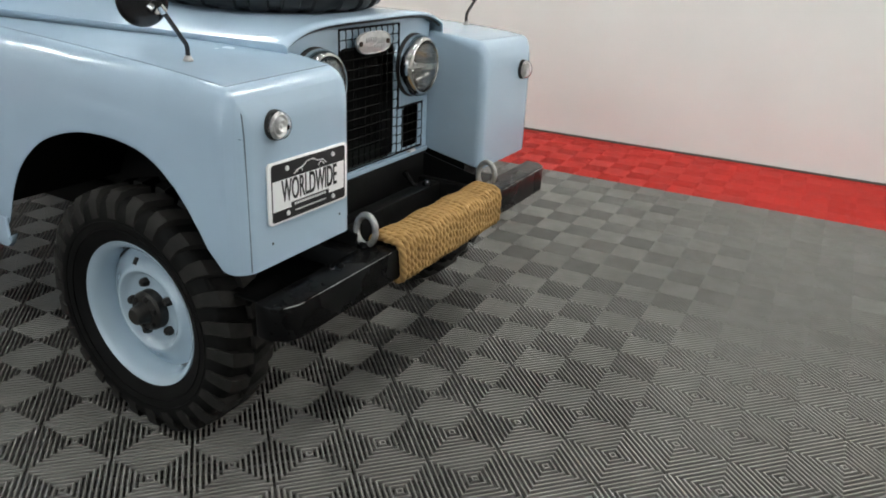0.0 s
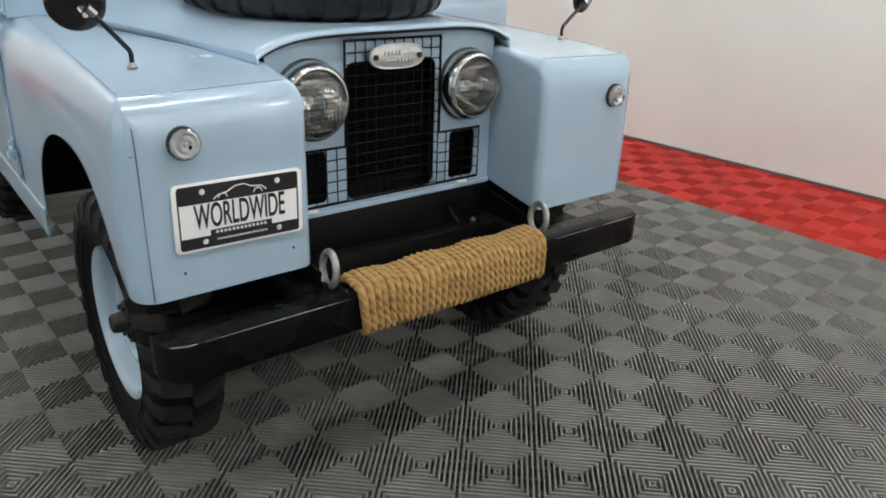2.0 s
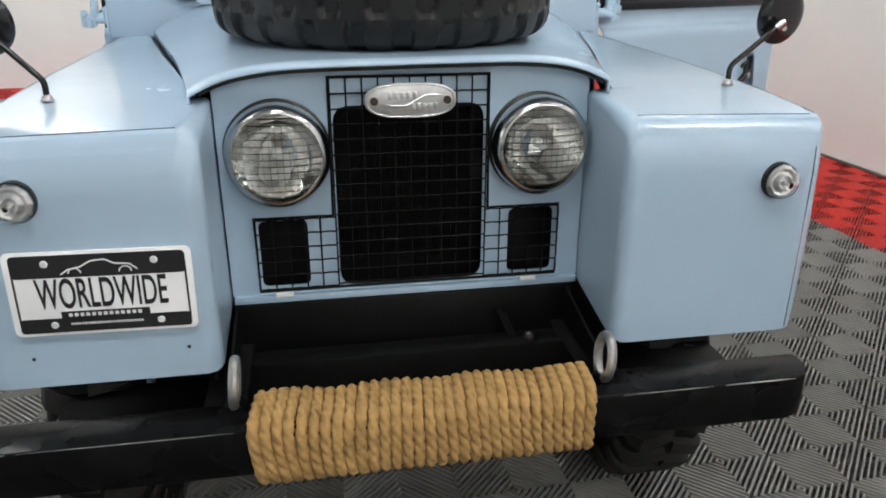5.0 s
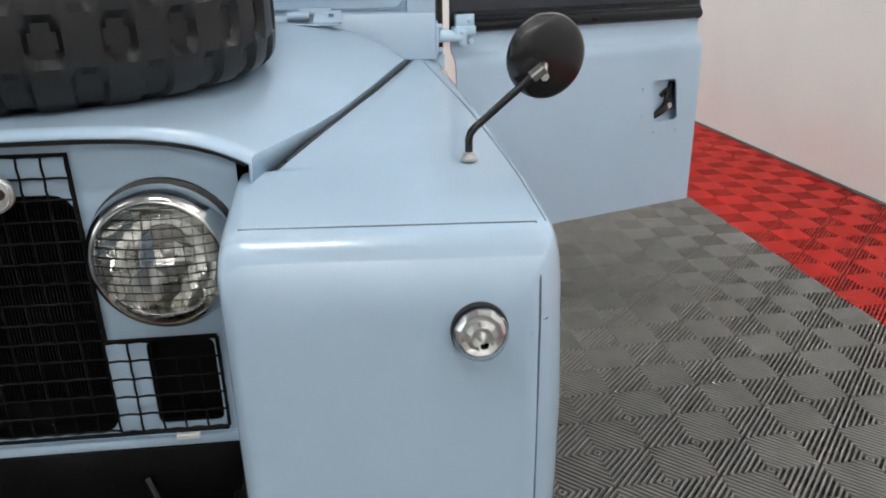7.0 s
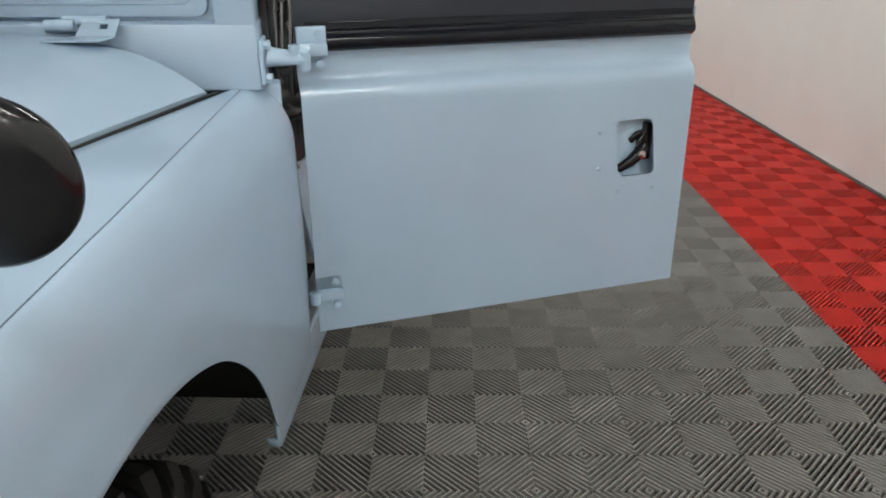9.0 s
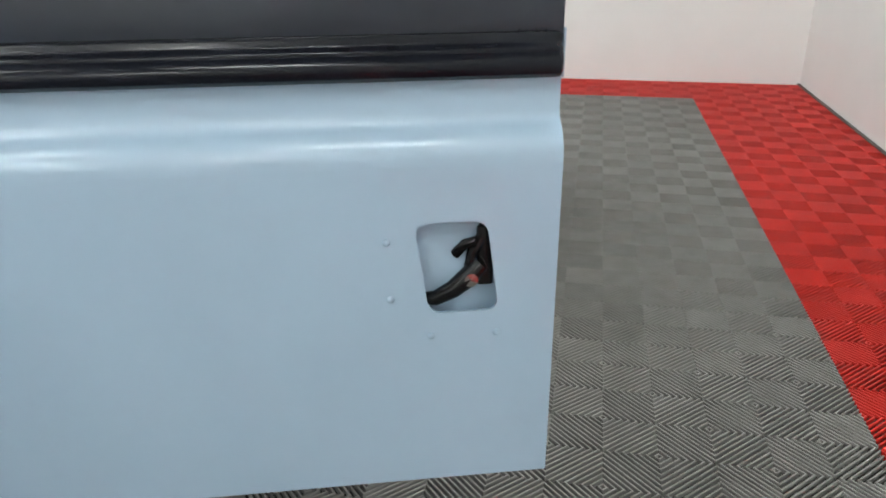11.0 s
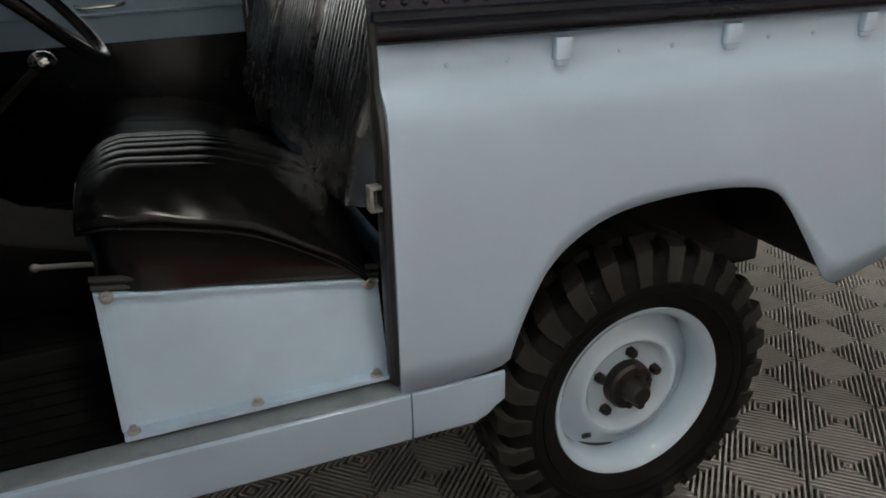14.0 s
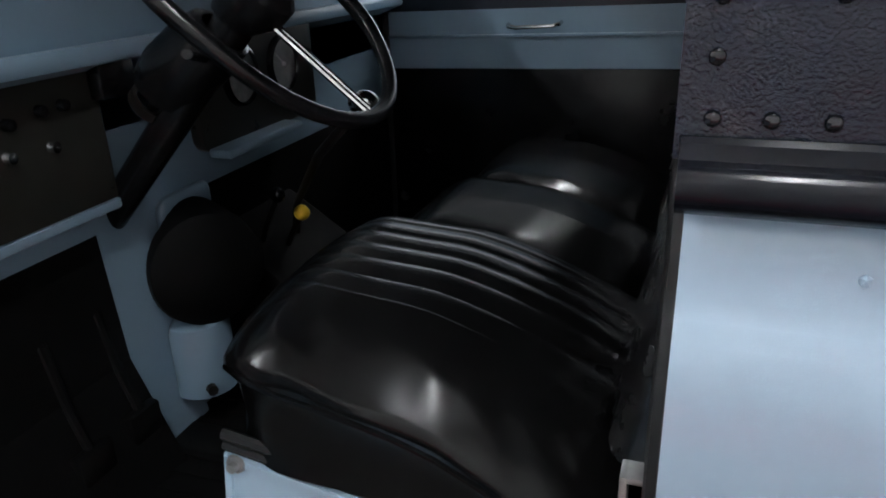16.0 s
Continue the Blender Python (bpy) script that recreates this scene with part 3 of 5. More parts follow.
# headlamps
for s in SIDE:
    c = Matrix.Translation((s * 0.267 + 0.018, GY, 0.968))
    bm = bmesh.new()
    lathe(bm, [(0.0, 0.106), (-0.008, 0.106), (-0.012, 0.100), (-0.008, 0.092)], 48, "y", c)
    lampring = part("headlamp", bm, SEAL, grille, "round headlamp with chrome rim behind fine mesh")
    bm = bmesh.new()
    lathe(bm, [(-0.006, 0.100), (-0.018, 0.103), (-0.030, 0.1025), (-0.042, 0.099), (-0.050, 0.0945), (-0.055, 0.089), (-0.0555, 0.0865), (-0.052, 0.0845), (-0.040, 0.083)], 56, "y", c)
    part("rim", bm, CHROME, lampring, "chrome headlamp rim")
    bm = bmesh.new()
    lathe(bm, [(-0.044, 0.084), (-0.010, 0.072), (0.020, 0.050), (0.034, 0.025), (0.037, 0.0001)], 48, "y", c)
    part("reflector", bm, REFLECTOR, lampring, "bright bowl reflector")
    bm = bmesh.new()
    rows = []
    for k in range(73):
        x = -0.0845 + 0.169 * k / 72
        reach = math.sqrt(max(1e-8, 0.0845 ** 2 - x * x))
        row = []
        for q in range(15):
            z = reach * (2 * q / 14 - 1)
            e = min(1.0, (x * x + z * z) / 0.0845 ** 2)
            row.append(c @ Vector((x, -0.064 + 0.018 * e ** 1.4 - 0.0006 * abs(math.sin(math.pi * x / 0.0125)) * (1 - e ** 6), z)))
        rows.append(row)
    grid(bm, rows)
    lens = part("lens", bm, GLASS, lampring, "fluted glass lens")
    lens.visible_shadow = False
    mo = lens.modifiers.new("pane", "SOLIDIFY")
    mo.thickness, mo.offset = 0.003, 0.0
    bm = bmesh.new()
    bmesh.ops.create_uvsphere(bm, u_segments=14, v_segments=10, radius=0.011, matrix=c @ Matrix.Translation((0, -0.004, 0)))
    part("bulb", bm, SILVER, lampring)
    bm = bmesh.new()
    for k in range(-6, 7):
        h = k * 0.0127
        w = math.sqrt(max(0, 0.083 ** 2 - h * h))
        dome = [(-w + 2 * w * j / 10) for j in range(11)]
        tube(bm, [c @ Vector((d, -0.0672 + 0.018 * ((d * d + h * h) / 0.083 ** 2), h)) for d in dome], 0.00075, 5)
        tube(bm, [c @ Vector((h, -0.0677 + 0.018 * ((d * d + h * h) / 0.083 ** 2), d)) for d in dome], 0.00035, 4)
    part("stone_guard", bm, WIRE, lampring, "fine black wire stone guard")

# ---- number plate of the dealer on the wing ----
pm = face_at(-0.5565, WING_Y - 0.008, 0.792) @ Matrix.Rotation(radians(-0.8), 4, "Z")
bm = bmesh.new()
slab(bm, rounded(0.305, 0.152, 0.012), 0.006, pm, 0.0015)
plate = part("plate", bm, PLATE, wings[1], "white dealer plate with black bands reading WORLDWIDE")
for w_, h_, r_, x_, y_ in ((0.283, 0.040, 0.008, 0, 0.050), (0.283, 0.026, 0.006, 0, -0.057), (0.146, 0.013, 0.001, 0, -0.0385), (0.0035, 0.10, 0.001, 0.140, 0), (0.0035, 0.10, 0.001, -0.140, 0)):
    bm = bmesh.new()
    slab(bm, rounded(w_, h_, r_, 3, x_, y_), 0.002, pm @ Matrix.Translation((0, 0, -0.0008 if w_ > 0.2 else -0.0004)))
    part("band", bm, INK, plate, "black printed band")
flip = Matrix.Diagonal((1, 1, -1, 1))
lettering("lettering", "WORLDWIDE", 0.076, pm @ Matrix.Translation((0, -0.002, -0.0009)) @ flip, INK, plate, sx=0.45, bold=0.0008)
bm = bmesh.new()
for k in range(13):
    x = -0.058 + k * 0.0095
    slab(bm, rounded(0.006, 0.006, 0.0005, 1, x, -0.0385), 0.001, pm @ Matrix.Translation((0, 0, -0.0014)))
for k in range(28):
    x = -0.058 + k * 0.0043
    slab(bm, rounded(0.0028, 0.0042, 0.0005, 1, x, -0.055), 0.001, pm @ Matrix.Translation((0, 0, -0.0014)))
car_line = [(-0.062, 0.036), (-0.05, 0.044), (-0.03, 0.048), (-0.012, 0.058), (0.01, 0.060), (0.026, 0.052), (0.05, 0.050), (0.062, 0.040)]
tube(bm, [pm @ Vector((x, y, -0.0012)) for x, y in car_line], 0.0016, 5)
for cx in (-0.04, 0.042):
    tube(bm, [pm @ Vector((cx + 0.010 * math.cos(a), 0.037 + 0.009 * math.sin(a), -0.0012)) for a in np.linspace(0, math.pi, 9)], 0.0013, 5)
tagged(part("print", bm, WHITE, plate), "white printed car outline and small bars", kind="stuff")
for x, y in ((-0.086, 0.055), (0.090, 0.055), (-0.086, -0.056), (0.090, -0.056)):
    bm = bmesh.new()
    lathe(bm, [(-0.004, 0.0001), (-0.004, 0.005), (0.0, 0.007)], 12, "z", pm @ Matrix.Translation((x, y, 0)))
    part("screw", bm, WHITE, plate, "pale plate screw")

for x, z in ((-0.693, 0.671), (-0.429, 0.673)):
    bm = bmesh.new()
    lathe(bm, [(WING_Y - 0.0006, 0.0001), (WING_Y - 0.0006, 0.0035), (WING_Y + 0.002, 0.0035)], 10, "y", Matrix.Translation((x, 0, z)))
    part("drilled_hole", bm, INK, wings[1], "small dark drilled hole")

# ---- front bumper and chassis ----
BY0, BY1, BZ0, BZ1 = -0.600, -0.505, 0.471, 0.566
bm = bmesh.new()
outline = [(-0.790, BY1), (0.790, BY1), (0.790, BY0 + 0.05), (0.765, BY0 + 0.012), (0.73, BY0), (-0.73, BY0), (-0.765, BY0 + 0.012), (-0.790, BY0 + 0.05)]
slab(bm, outline, BZ1 - BZ0, Matrix.Translation((0, 0, BZ0)), 0.006)
bumper = part("bumper", bm, BLACK, car, "black painted steel front bumper with scuffed edges")
for x, y in ((-0.503, -0.542),):
    bm = bmesh.new()
    lathe(bm, [(0.0, 0.011), (0.005, 0.010), (0.007, 0.005), (0.007, 0.0001)], 14, "z", Matrix.Translation((x, y, BZ1)))
    part("bolt", bm, BLACK, bumper, "black bumper bolt")
# Short runs: bare worn metal. Long thin runs: the edge's highlight, modelled as pale lines.
for x0, x1 in ((0.585, 0.735), (-0.775, -0.715), (-0.70, -0.345), (0.375, 0.56)):
    bm = bmesh.new()
    tube(bm, [(x, BY0 + 0.0012 + max(0.0, abs(x) - 0.735) * 0.4, BZ1 - 0.0016) for x in np.linspace(x0, x1, 7)], [(1.0 if x1 - x0 < 0.16 else 0.5) * r for r in (0.0004, 0.0011, 0.0014, 0.0012, 0.0015, 0.0011, 0.0004)], 6)
    part("worn_edge", bm, STEEL, bumper, "bare worn metal and a modelled pale highlight along the bumper edge")
for s in SIDE:
    bm = bmesh.new()
    c = Vector((s * 0.352 + 0.006, -0.535 if s > 0 else -0.512, BZ1 + 0.047))
    ry = 0.033
    tube(bm, [c + Vector((0.012 * math.sin(a) * 0.3, ry * math.cos(a), 0.043 * math.sin(a))) for a in np.linspace(0, 2 * math.pi, 28, endpoint=False)], 0.0095, 10, closed=True)
    eye_ = part("towing_eye", bm, STEEL, bumper, "bare steel lifting eye")
    bm = bmesh.new()
    lathe(bm, [(BZ1 - 0.002, 0.022), (BZ1 + 0.010, 0.020), (BZ1 + 0.014, 0.012)], 14, "z", Matrix.Translation((c.x, c.y, 0)))
    part("collar", bm, BLACK, eye_, "black collar of the lifting eye")
bm = bmesh.new()
box(bm, -0.36, 0.36, -0.36, -0.30, 0.46, 0.56, 0.005)
chassis = part("chassis", bm, CHASSIS, car, "black front cross member of the chassis")
for s in SIDE:
    x = s * 0.37
    bm = bmesh.new()
    box(bm, x - 0.04, x + 0.04, -0.52, 2.85, 0.44, 0.56, 0.006)
    part("chassis_rail", bm, CHASSIS, chassis, "black chassis rail")
for y0, y1 in ((0.65, 0.72), (2.70, 2.78)):
    bm = bmesh.new()
    box(bm, -0.33, 0.33, y0, y1, 0.44, 0.54, 0.005)
    part("cross_member", bm, CHASSIS, chassis)
bm = bmesh.new()
box(bm, -0.365, 0.380, GY - 0.012, GY + 0.01, 0.50, 0.651, 0.003)
for s in SIDE:
    slab(bm, [(-0.49, 0.600), (GY, 0.650), (GY, 0.50), (-0.49, 0.50)], 0.006, Matrix.Translation((s * 0.362, 0, 0)) @ Matrix(((0, 0, 1, 0), (1, 0, 0, 0), (0, 1, 0, 0), (0, 0, 0, 1))))
part("front_apron", bm, CHASSIS, chassis, "black apron and brackets below the grille")
bm = bmesh.new()
tube(bm, [(0.205, -0.285, 0.612), (0.222, -0.300, 0.575), (0.245, -0.335, 0.525)], 0.010, 8)
strut = part("strut", bm, BLACK, chassis, "black slanting strut below the grille")
bm = bmesh.new()
lathe(bm, [(0.0, 0.017), (0.010, 0.016), (0.018, 0.011), (0.021, 0.004), (0.0215, 0.0001)], 18, "z", Matrix.Translation((0.262, -0.345, 0.562)))
part("bolt", bm, SATIN, strut, "glossy black domed bolt")
for s in SIDE:
    bm = bmesh.new()
    box(bm, min(s * 0.415, s * 0.70), max(s * 0.415, s * 0.70), -0.50, -0.30, 0.50, 0.506, 0.002)
    part("splash_panel", bm, CHASSIS, chassis, "black splash panel behind the bumper")
for y, n in ((0.0, "front_axle"), (2.238, "rear_axle")):
    bm = bmesh.new()
    lathe(bm, [(-0.60, 0.0001), (-0.60, 0.055), (-0.22, 0.045), (-0.16, 0.06), (-0.05, 0.14), (0.05, 0.14), (0.14, 0.06), (0.22, 0.045), (0.60, 0.055), (0.60, 0.0001)], 24, "x", Matrix.Translation((0, y, 0.36)))
    axle = part(n, bm, CHASSIS, chassis, "black axle casing")
    for s in SIDE:
        for k in range(4):
            bm = bmesh.new()
            tube(bm, [(s * 0.40, y - 0.5 + 0.02 * k, 0.44 - 0.012 * k), (s * 0.40, y, 0.34 - 0.012 * k + 0.02), (s * 0.40, y + 0.5 - 0.02 * k, 0.44 - 0.012 * k)], 0.008, 4)
            part("leaf_spring", bm, CHASSIS, axle)

# ---- wheels ----
TYRE_R, HUB_Z = 0.374, 0.358


def tyre_mesh(bm):
    prof = [(-0.070, 0.215), (-0.082, 0.235), (-0.094, 0.27), (-0.098, 0.30), (-0.092, 0.328), (-0.080, 0.347), (-0.066, 0.354), (0.066, 0.354), (0.080, 0.347), (0.092, 0.328), (0.098, 0.30), (0.094, 0.27), (0.082, 0.235), (0.070, 0.215)]
    lathe(bm, prof, 72)
    for r in (0.262, 0.285):
        tube(bm, [(0.0955 + (0.001 if r > 0.27 else -0.002), r * math.cos(a), r * math.sin(a)) for a in np.linspace(0, 2 * math.pi, 64, endpoint=False)], 0.0016, 5, closed=True)


def tread_block(s):
    """One slanting lug, from the centre line over the shoulder, round the wheel's x axis."""
    bm = bmesh.new()
    path = [(0.004, 0.350, TYRE_R - 0.001, 0.048), (0.030, 0.350, TYRE_R, 0.057), (0.055, 0.350, TYRE_R, 0.059), (0.078, 0.334, TYRE_R - 0.004, 0.059), (0.095, 0.312, 0.344, 0.055), (0.101, 0.296, 0.308, 0.050)]
    rows = []
    for i, (x, r0, r1, hw) in enumerate(path):
        lean = 0.025 * min(i, 4)
        rows.append([Vector((s * x, r * math.cos(lean + d), r * math.sin(lean + d))) for r, d in ((r0, -hw * 1.12), (r1, -hw), (r1, hw), (r0, hw * 1.12))])
    vs = grid(bm, rows)
    bm.faces.new(vs[0])
    bm.faces.new(vs[-1])
    return bm


def blocks(parent, makers, n, axis, mat):
    """The same block set n times round its tyre."""
    for s, bm in makers:
        first = part("tread_block", bm, mat, parent, smooth=25)
        for k in range(n):
            ob = first if k == 0 else new("tread_block", first.data)
            ob.parent = parent
            ob.matrix_basis = Matrix.Rotation(2 * math.pi * (k + (0.5 if s < 0 else 0.0)) / n, 4, axis)


def wheel(name, label):
    """A wheel round its own x axis, its face to +x."""
    w = thing(name, label, "wheel")
    bm = bmesh.new()
    tyre_mesh(bm)
    tyre = part("tyre", bm, RUBBER, w, "black bar-tread tyre", smooth=40)
    blocks(tyre, [(q, tread_block(q)) for q in SIDE], 26, "X", TREAD)
    bm = bmesh.new()
    prof = [(-0.07, 0.215), (-0.066, 0.200), (0.02, 0.190), (0.050, 0.196), (0.066, 0.203), (0.073, 0.212), (0.078, 0.221), (0.073, 0.2225), (0.068, 0.216)]
    lathe(bm, prof, 64)
    part("rim", bm, RIM, w, "pale blue steel rim")
    bm = bmesh.new()
    prof = [(0.000, 0.192), (0.001, 0.188), (0.004, 0.181), (0.010, 0.171), (0.020, 0.157), (0.031, 0.143), (0.038, 0.135), (0.042, 0.128), (0.042, 0.122), (0.037, 0.115), (0.028, 0.110), (0.023, 0.105), (0.020, 0.097), (0.020, 0.05)]
    lathe(bm, prof, 64)
    part("disc", bm, RIM, w, "pale blue dished wheel disc")
    bm = bmesh.new()
    lathe(bm, [(0.0, 0.062), (0.045, 0.060), (0.052, 0.054), (0.056, 0.034), (0.066, 0.030), (0.086, 0.027), (0.092, 0.022), (0.092, 0.0001)], 28)
    for k in range(6):
        a = math.pi / 3 * k
        lathe(bm, [(0.050, 0.008), (0.060, 0.008), (0.062, 0.0001)], 6, "x", Matrix.Translation((0, 0.045 * math.cos(a), 0.045 * math.sin(a))))
    part("hub", bm, IRON, w, "black hub with drive flange")
    for k in range(5):
        a = 2 * math.pi * k / 5 + 0.5
        bm = bmesh.new()
        lathe(bm, [(0.018, 0.0145), (0.034, 0.0135), (0.040, 0.010), (0.041, 0.0001)], 6, "x", Matrix.Translation((0, 0.0825 * math.cos(a), 0.0825 * math.sin(a))))
        part("wheel_nut", bm, IRON, w, "dark wheel nut")
    bm = bmesh.new()
    tube(bm, [(0.045, 0.155, 0.057), (0.058, 0.140, 0.051)], 0.006, 8)
    part("valve", bm, SEAL, w, "black valve stem")
    for a in (0.9, 0.9 + math.pi):
        bm = bmesh.new()
        tube(bm, [(0.0025, 0.1905 * math.cos(a + d), 0.1905 * math.sin(a + d)) for d in np.linspace(-0.28, 0.28, 9)], [0.0008, 0.003, 0.004, 0.0045, 0.0045, 0.0045, 0.004, 0.003, 0.0008], 6)
        part("rim_slot", bm, INK, w, "dark gap between disc and rim")
    return w


def reparent_wheel(w, m):
    w.matrix_basis = m
    w.parent = car
    for key in ("category",):
        if key in w:
            del w[key]


w0 = wheel("wheel", "pale blue steel wheel with black bar-tread tyre")
spots = [(0.632, 0.0, 0, 20), (-0.664, 0.0, 180, 75), (0.658, 2.232, 0, 200), (-0.658, 2.232, 180, 50)]
copies = [w0] + [copy_thing(w0, Matrix()) for _ in spots[1:]]
for w, (x, y, rz, rx) in zip(copies, spots):
    reparent_wheel(w, pose(x, y, HUB_Z if y < 1 else 0.374, 0, 0, rz) @ pose(0, 0, 0, rx))

# spare wheel lying on the bonnet
SP = Vector((0.01, 0.17, 1.276))
sp = thing("spare_wheel", "black spare tyre with oval tread pockets lying on the bonnet", "wheel")
half_prof = [(0.070, 0.222), (0.086, 0.245), (0.099, 0.28), (0.104, 0.315), (0.103, 0.340), (0.100, 0.358), (0.096, 0.372), (0.090, 0.384), (0.082, 0.393), (0.072, 0.399), (0.060, 0.402), (0.048, 0.4035), (0.036, 0.404), (0.024, 0.4045), (0.012, 0.405), (0.0, 0.405)]
prof = [(-h, r) for h, r in half_prof] + half_prof[::-1][1:]
SEGS = 26 * 16
rows = []
for k in range(SEGS):
    a = 2 * math.pi * k / SEGS
    row = []
    for h, r in prof:
        deep = 0.0
        for centre, tall, shift in ((0.0, 0.030, 0.5), (0.076, 0.036, 0.0), (-0.076, 0.036, 0.0)):
            ph = (k / 16 + shift) % 1.0 - 0.5
            q = (abs(ph) / 0.23) ** 3 + (abs(h - centre) / tall) ** 3
            deep = max(deep, min(1.0, max(0.0, (1.15 - q) / 0.4)))
        if r < 0.35:
            deep = 0.0
        row.append(Vector(((r - 0.013 * deep) * math.cos(a), (r - 0.013 * deep) * math.sin(a), h - 0.006 * deep * (1 if h > 0.09 else (-1 if h < -0.09 else 0)))))
    rows.append(row)
rows.append(rows[0])
bm = bmesh.new()
grid(bm, rows)
part("tyre", bm, SPARE, sp, "black spare tyre with oval tread pockets", smooth=40)
bm = bmesh.new()
lathe(bm, [(-0.07, 0.2), (0.066, 0.20), (0.078, 0.221), (0.068, 0.216)], 48, "z")
lathe(bm, [(0.0, 0.195), (0.03, 0.14), (0.03, 0.12), (0.02, 0.1), (0.02, 0.04), (0.02, 0.0001)], 48, "z")
part("rim", bm, PAINT, sp, "pale blue rim")
bm = bmesh.new()
lathe(bm, [(-0.16, 0.11), (-0.10, 0.10), (0.03, 0.05), (0.05, 0.03), (0.05, 0.0001)], 24, "z")
part("mount", bm, BLACK, sp, "spare wheel mount")
sp.matrix_basis = pose(SP.x, SP.y, SP.z, 2.0, 0, 0)
sp.parent = car
del sp["category"]

# ---- rope wound round the bumper ----
def rope_tube(bm, pts, r, twist, seg=18):
    pts = [Vector(p) for p in pts]
    rows, ang = [], 0.0
    n = len(pts)
    for i, p in enumerate(pts):
        a, b = pts[max(0, i - 1)], pts[min(n - 1, i + 1)]
        d = (b - a).normalized()
        side = Vector((1, 0, 0)) - d * d.x
        side.normalize()
        up = side.cross(d)
        ang += twist * ((p - pts[i - 1]).length if i else 0)
        rows.append([p + r * (0.77 + 0.26 * abs(math.cos(1.5 * (2 * math.pi * k / seg)))) * (math.cos(2 * math.pi * k / seg + ang) * side + math.sin(2 * math.pi * k / seg + ang) * up) for k in range(seg)])
    grid(bm, rows, close=True)


rnd = random.Random(5)
rope = thing("rope", "tan manila rope wound tightly round the front bumper", "rope")
R_X0, R_X1, TURNS, R_R = -0.318, 0.338, 31, 0.0121
bm = bmesh.new()
path = []
yc, zc = (BY0 + BY1) / 2 - 0.003, (BZ0 + BZ1) / 2
hy, hz, rr = (BY1 - BY0) / 2 + 0.011, (BZ1 - BZ0) / 2 + 0.010, 0.026
loop = [(yc + y, zc + z) for y, z in rounded(2 * hy, 2 * hz, rr, 4)]
dense = []
for i in range(len(loop)):
    a, b = loop[i], loop[(i + 1) % len(loop)]
    k = max(1, int(math.hypot(b[0] - a[0], b[1] - a[1]) / 0.006))
    dense += [(a[0] + (b[0] - a[0]) * j / k, a[1] + (b[1] - a[1]) * j / k) for j in range(k)]
N = len(dense)
for t in range(TURNS):
    jit, lift = rnd.uniform(-0.0012, 0.0012), rnd.uniform(-0.0015, 0.002)
    for j, (y, z) in enumerate(dense):
        f = (t + j / N) / TURNS
        top = max(0.0, (z - zc) / hz)
        path.append((R_X0 + 0.012 + (R_X1 - R_X0 - 0.024) * f + 0.16 * (y - yc) + jit * math.sin(2 * math.pi * j / N) + 0.003 * math.sin(9 * f + z * 30), y - lift * 0.5, z + (lift + 0.006) * top + 0.004 * top * math.sin(t * 0.7)))
rope_tube(bm, path, R_R, 82)
part("rope_coil", bm, ROPE, rope, "tight coil of twisted tan rope", smooth=60)

# ---- wing mirrors ----
for side, w in zip(SIDE, wings):
    bx, by = (0.714, -0.224) if side > 0 else (-0.675, -0.229)
    bz = curve_at(SEAM_Z, by) + 0.006
    bm = bmesh.new()
    lathe(bm, [(0.0, 0.012), (0.004, 0.012), (0.007, 0.0095), (0.012, 0.008), (0.013, 0.006)], 18, "z", Matrix.Translation((bx, by, bz - 0.002)))
    base = part("mirror_base", bm, STEEL, w, "pale grommet at the foot of the mirror arm")
    cx, cy, cz = (0.831, -0.204, 1.212) if side > 0 else (-0.771, -0.21, 1.212)
    kx, ky, kz = cx - side * 0.022, cy - 0.030, cz - 0.017
    bm = bmesh.new()
    tube(bm, [(bx, by, bz + 0.006), (bx, by, bz + 0.030), (bx + side * 0.003, by, bz + 0.039), (bx + side * 0.010, by, bz + 0.047), (kx, ky, kz)], 0.0058, 12)
    part("mirror_arm", bm, SATIN, base, "bent black mirror arm")
    q = Matrix.Translation((cx, cy, cz)) @ Matrix.Rotation(radians(side * 14), 4, "Z") @ Matrix.Rotation(radians(6), 4, "X")
    bm = bmesh.new()
    lathe(bm, [(0.008, 0.056), (0.009, 0.0605), (0.005, 0.0615), (-0.001, 0.0605), (-0.006, 0.056), (-0.009, 0.045), (-0.011, 0.025), (-0.0115, 0.0001)], 48, "y", q)
    part("mirror_head", bm, SATIN, base, "round glossy black mirror shell")
    bm = bmesh.new()
    lathe(bm, [(0.007, 0.0001), (0.007, 0.057)], 48, "y", q)
    part("mirror_glass", bm, MIRROR, base, "round mirror glass")
    bm = bmesh.new()
    way = Vector((kx - bx, ky - by, kz - bz - 0.047)).normalized()
    tube(bm, [Vector((kx, ky, kz)) - way * 0.009, Vector((kx, ky, kz)) + way * 0.012], 0.0100, 14)
    tube(bm, [(kx + side * 0.010, ky + 0.012, kz - 0.002), (cx - side * 0.008, cy - 0.008, cz - 0.012)], 0.0095, 12)
    lathe(bm, [(-0.006, 0.0001), (-0.006, 0.0065), (0.004, 0.0075)], 6, "y", Matrix.Translation((kx + side * 0.012, ky + 0.004, kz - 0.006)))
    part("mirror_clamp", bm, CHROME, base, "bright clamp behind the mirror")

